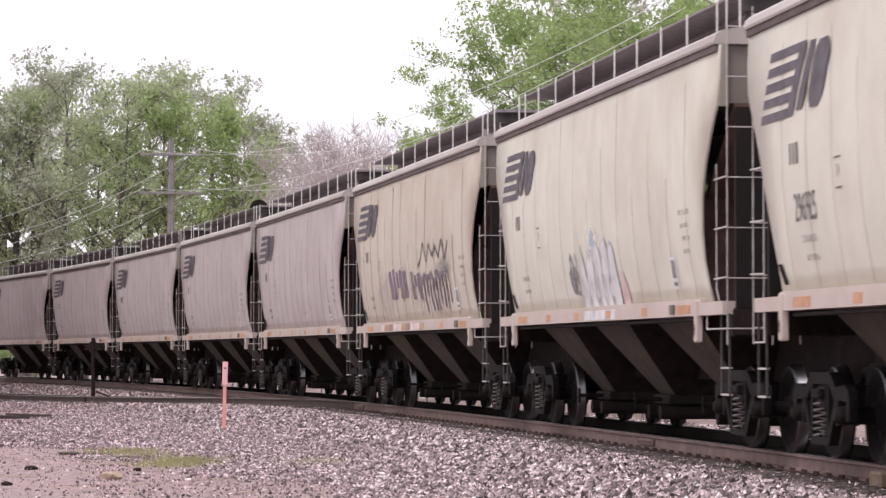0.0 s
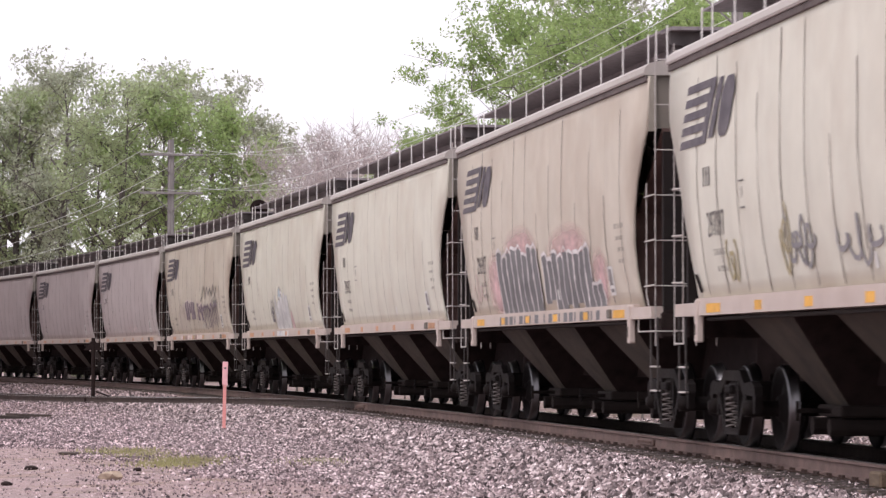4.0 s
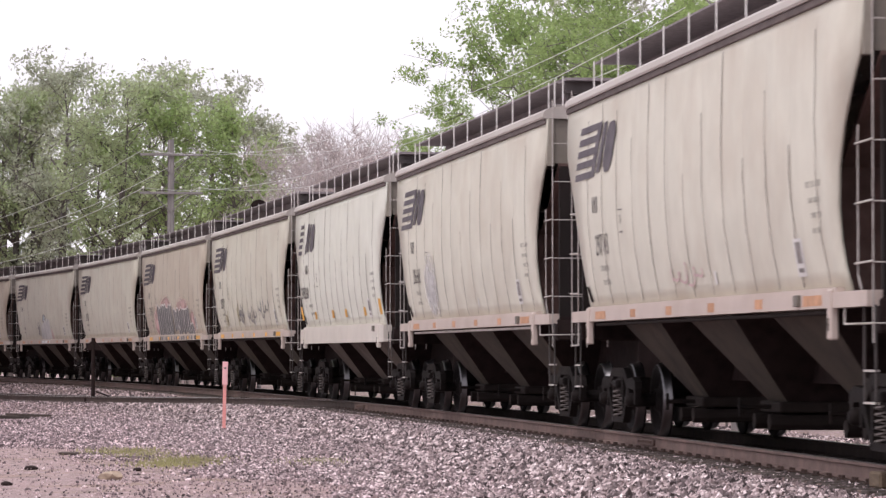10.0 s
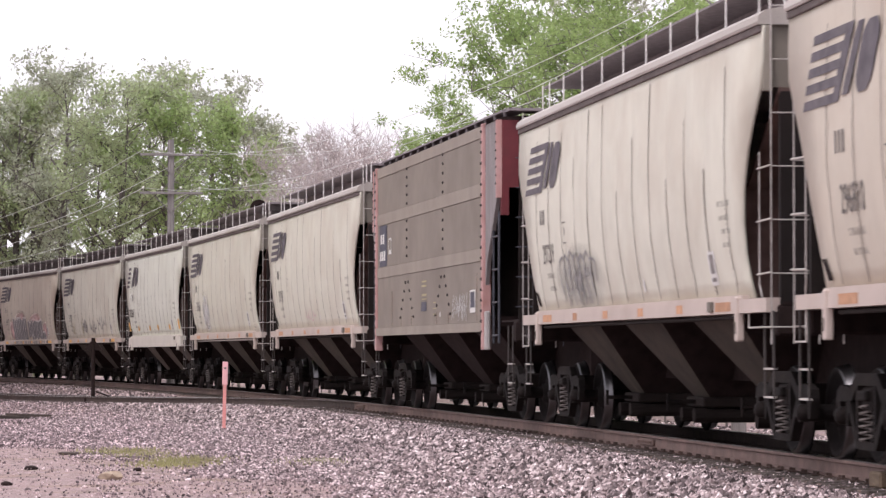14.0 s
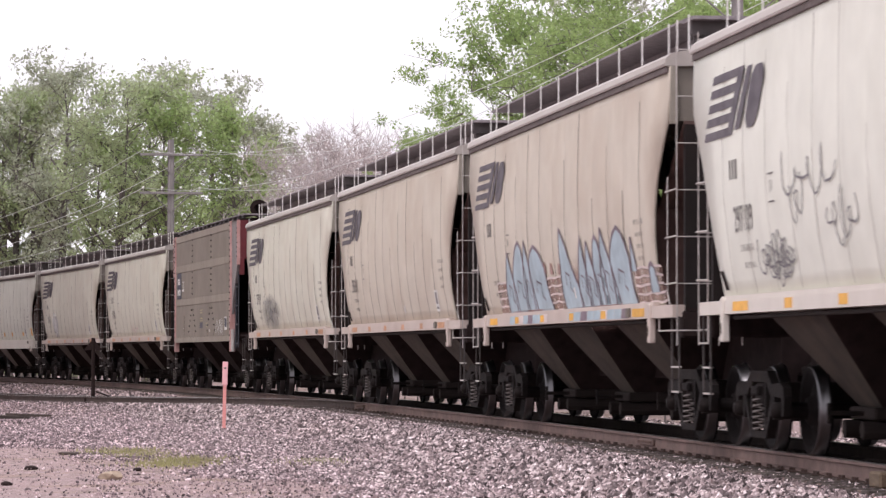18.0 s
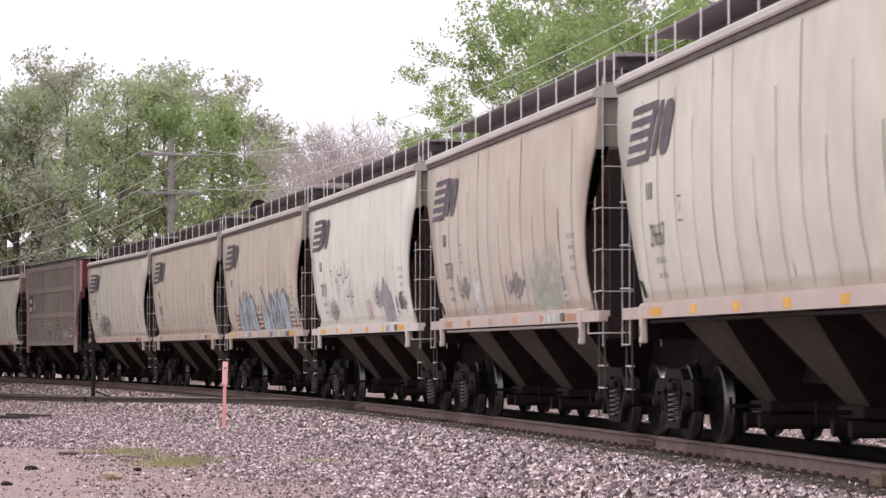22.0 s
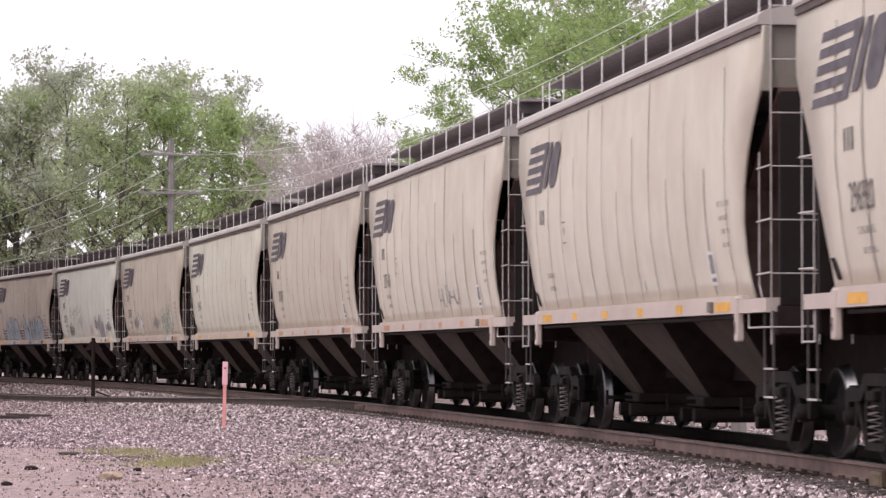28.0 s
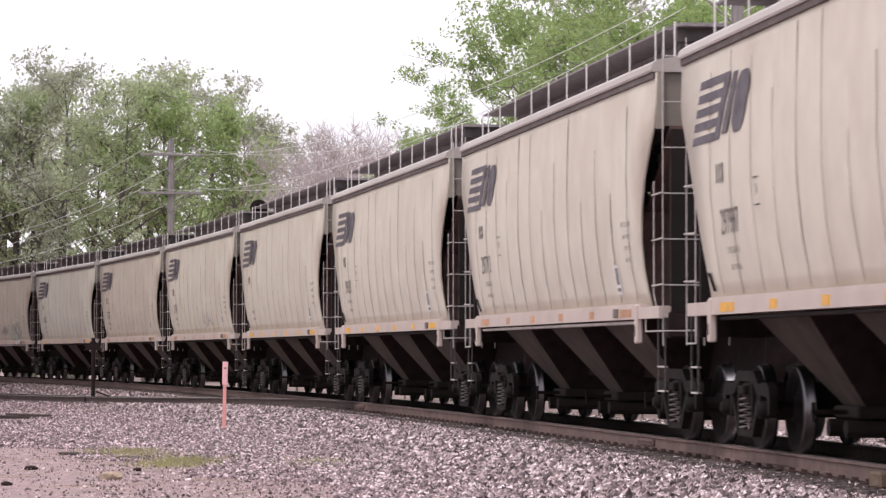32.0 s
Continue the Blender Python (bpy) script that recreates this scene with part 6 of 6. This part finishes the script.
# paint of each car, and its number where it can be read
CARS = [("grey", "", ""), ("grey", "", ""), ("grey", "", ""), ("grey", "", ""), ("grey", "", ""), ("tan", "", ""), ("cream", "", ""), ("cream", "296925", ""), ("tan", "296927", ""), ("cream", "297097", ""),
        ("white", "298268", "short"), ("cream", "296648", ""), ("cream", "297143", ""), ("panel", "", ""), ("cream", "297219", ""), ("tan", "296810", ""), ("tan", "", ""),
        ("white", "297109", ""), ("tan", "297519", ""), ("cream", "296667", ""), ("tan", "297057", ""), ("buff", "297140", ""), ("buff", "", ""), ("buff", "296920", ""), ("buff", "297713", ""), ("buff", "297997", "")]
LABELS = {"buff": "dusty buff covered hopper car with black stripe emblem", "cream": "cream covered hopper car with black stripe emblem", "white": "clean off-white covered hopper car with black emblem", "grey": "dusty grey covered hopper car with black emblem",
          "tan": "rust-stained tan covered hopper car with black emblem", "panel": "taupe panelled hopper car with red end posts"}


BRIGHT = (8, 9, 10, 16, 17, 19, 22, 23, 25)
PALE_PIPES = (11, 18, 24)
SEAM_OF = {5: "strong", 6: "faint", 7: "faint", 9: "strong", 14: "strong", 17: "faint", 18: "strong", 21: "strong", 23: "strong", 24: "strong"}


def repaint(car, colour, reflectors, seam, pipe):
    for o in car.children:
        kind = o.name.split(".")[0]
        if kind == "weld_seam":
            o.material_slots[0].link = "OBJECT"
            o.material_slots[0].material = seam
        if kind == "sill_pipe":
            o.material_slots[0].link = "OBJECT"
            o.material_slots[0].material = pipe
        if kind in ("side_sheet", "jacking_bracket", "side_sill", "reflector"):
            shade = colour if kind not in ("side_sill", "jacking_bracket") else "sill_pale" if colour == "white" else "sill"
            o.material_slots[0].link = "OBJECT"
            o.material_slots[0].material = reflectors if kind == "reflector" else PAINTS[shade]


def train():
    proto = hopper_car()
    cars = []
    for k, (colour, number, kind) in enumerate(CARS):
        if kind == "short":
            car = hopper_car(6.88, "short")
        else:
            car = proto if k == 0 else copy_thing(proto, Matrix())
        cars.append(car)
    for k, (car, (colour, number, kind)) in enumerate(zip(cars, CARS)):
        if colour == "panel":
            panel_car(car)
        else:
            repaint(car, colour, M_YELLOW if k in BRIGHT else M_ORANGE, SEAMS["strong" if kind == "short" else SEAM_OF.get(k, "mid")], M_BAR if k in PALE_PIPES else M_UNDER)
        tagged(car, LABELS[colour], "hopper car", "cars of the train")
        if number:
            side_text(number, (6.88 if kind else HALF) - (1.05 if kind else 2.06), 2.27, 0.265, 1.25 if kind else 0.86, M_STENCIL, car)
    graffiti(cars)
    return cars


TRAIN = train()


def car_pose(s):
    a, b = on_track(s - TRUCK_X), on_track(s + TRUCK_X)
    return pose((a[0] + b[0]) / 2, (a[1] + b[1]) / 2, 0, 0, 0, math.degrees(math.atan2(b[1] - a[1], b[0] - a[0])))


def motions():
    for k, car in enumerate(TRAIN):
        mid = (ENDS[k] + ENDS[k + 1]) / 2 - 0.3
        walk(car, [(i * 0.5, car_pose(mid + travelled(i * 0.5))) for i in range(65)])
    wheels = [o for car in TRAIN for o in car.children_recursive if o.name.split(".")[0] == "wheelset"]
    walk(wheels[0], [(i / 15, pose(0, 0, 0) @ Matrix.Rotation(travelled(i / 15) / WHEEL_R, 4, "Y")) for i in range(481)])
    keys = wheels[0].animation_data
    for w in wheels[1:]:
        w.rotation_mode = "QUATERNION"
        w.animation_data_create()
        w.animation_data.action = keys.action
        w.animation_data.action_slot = keys.action_slot


motions()
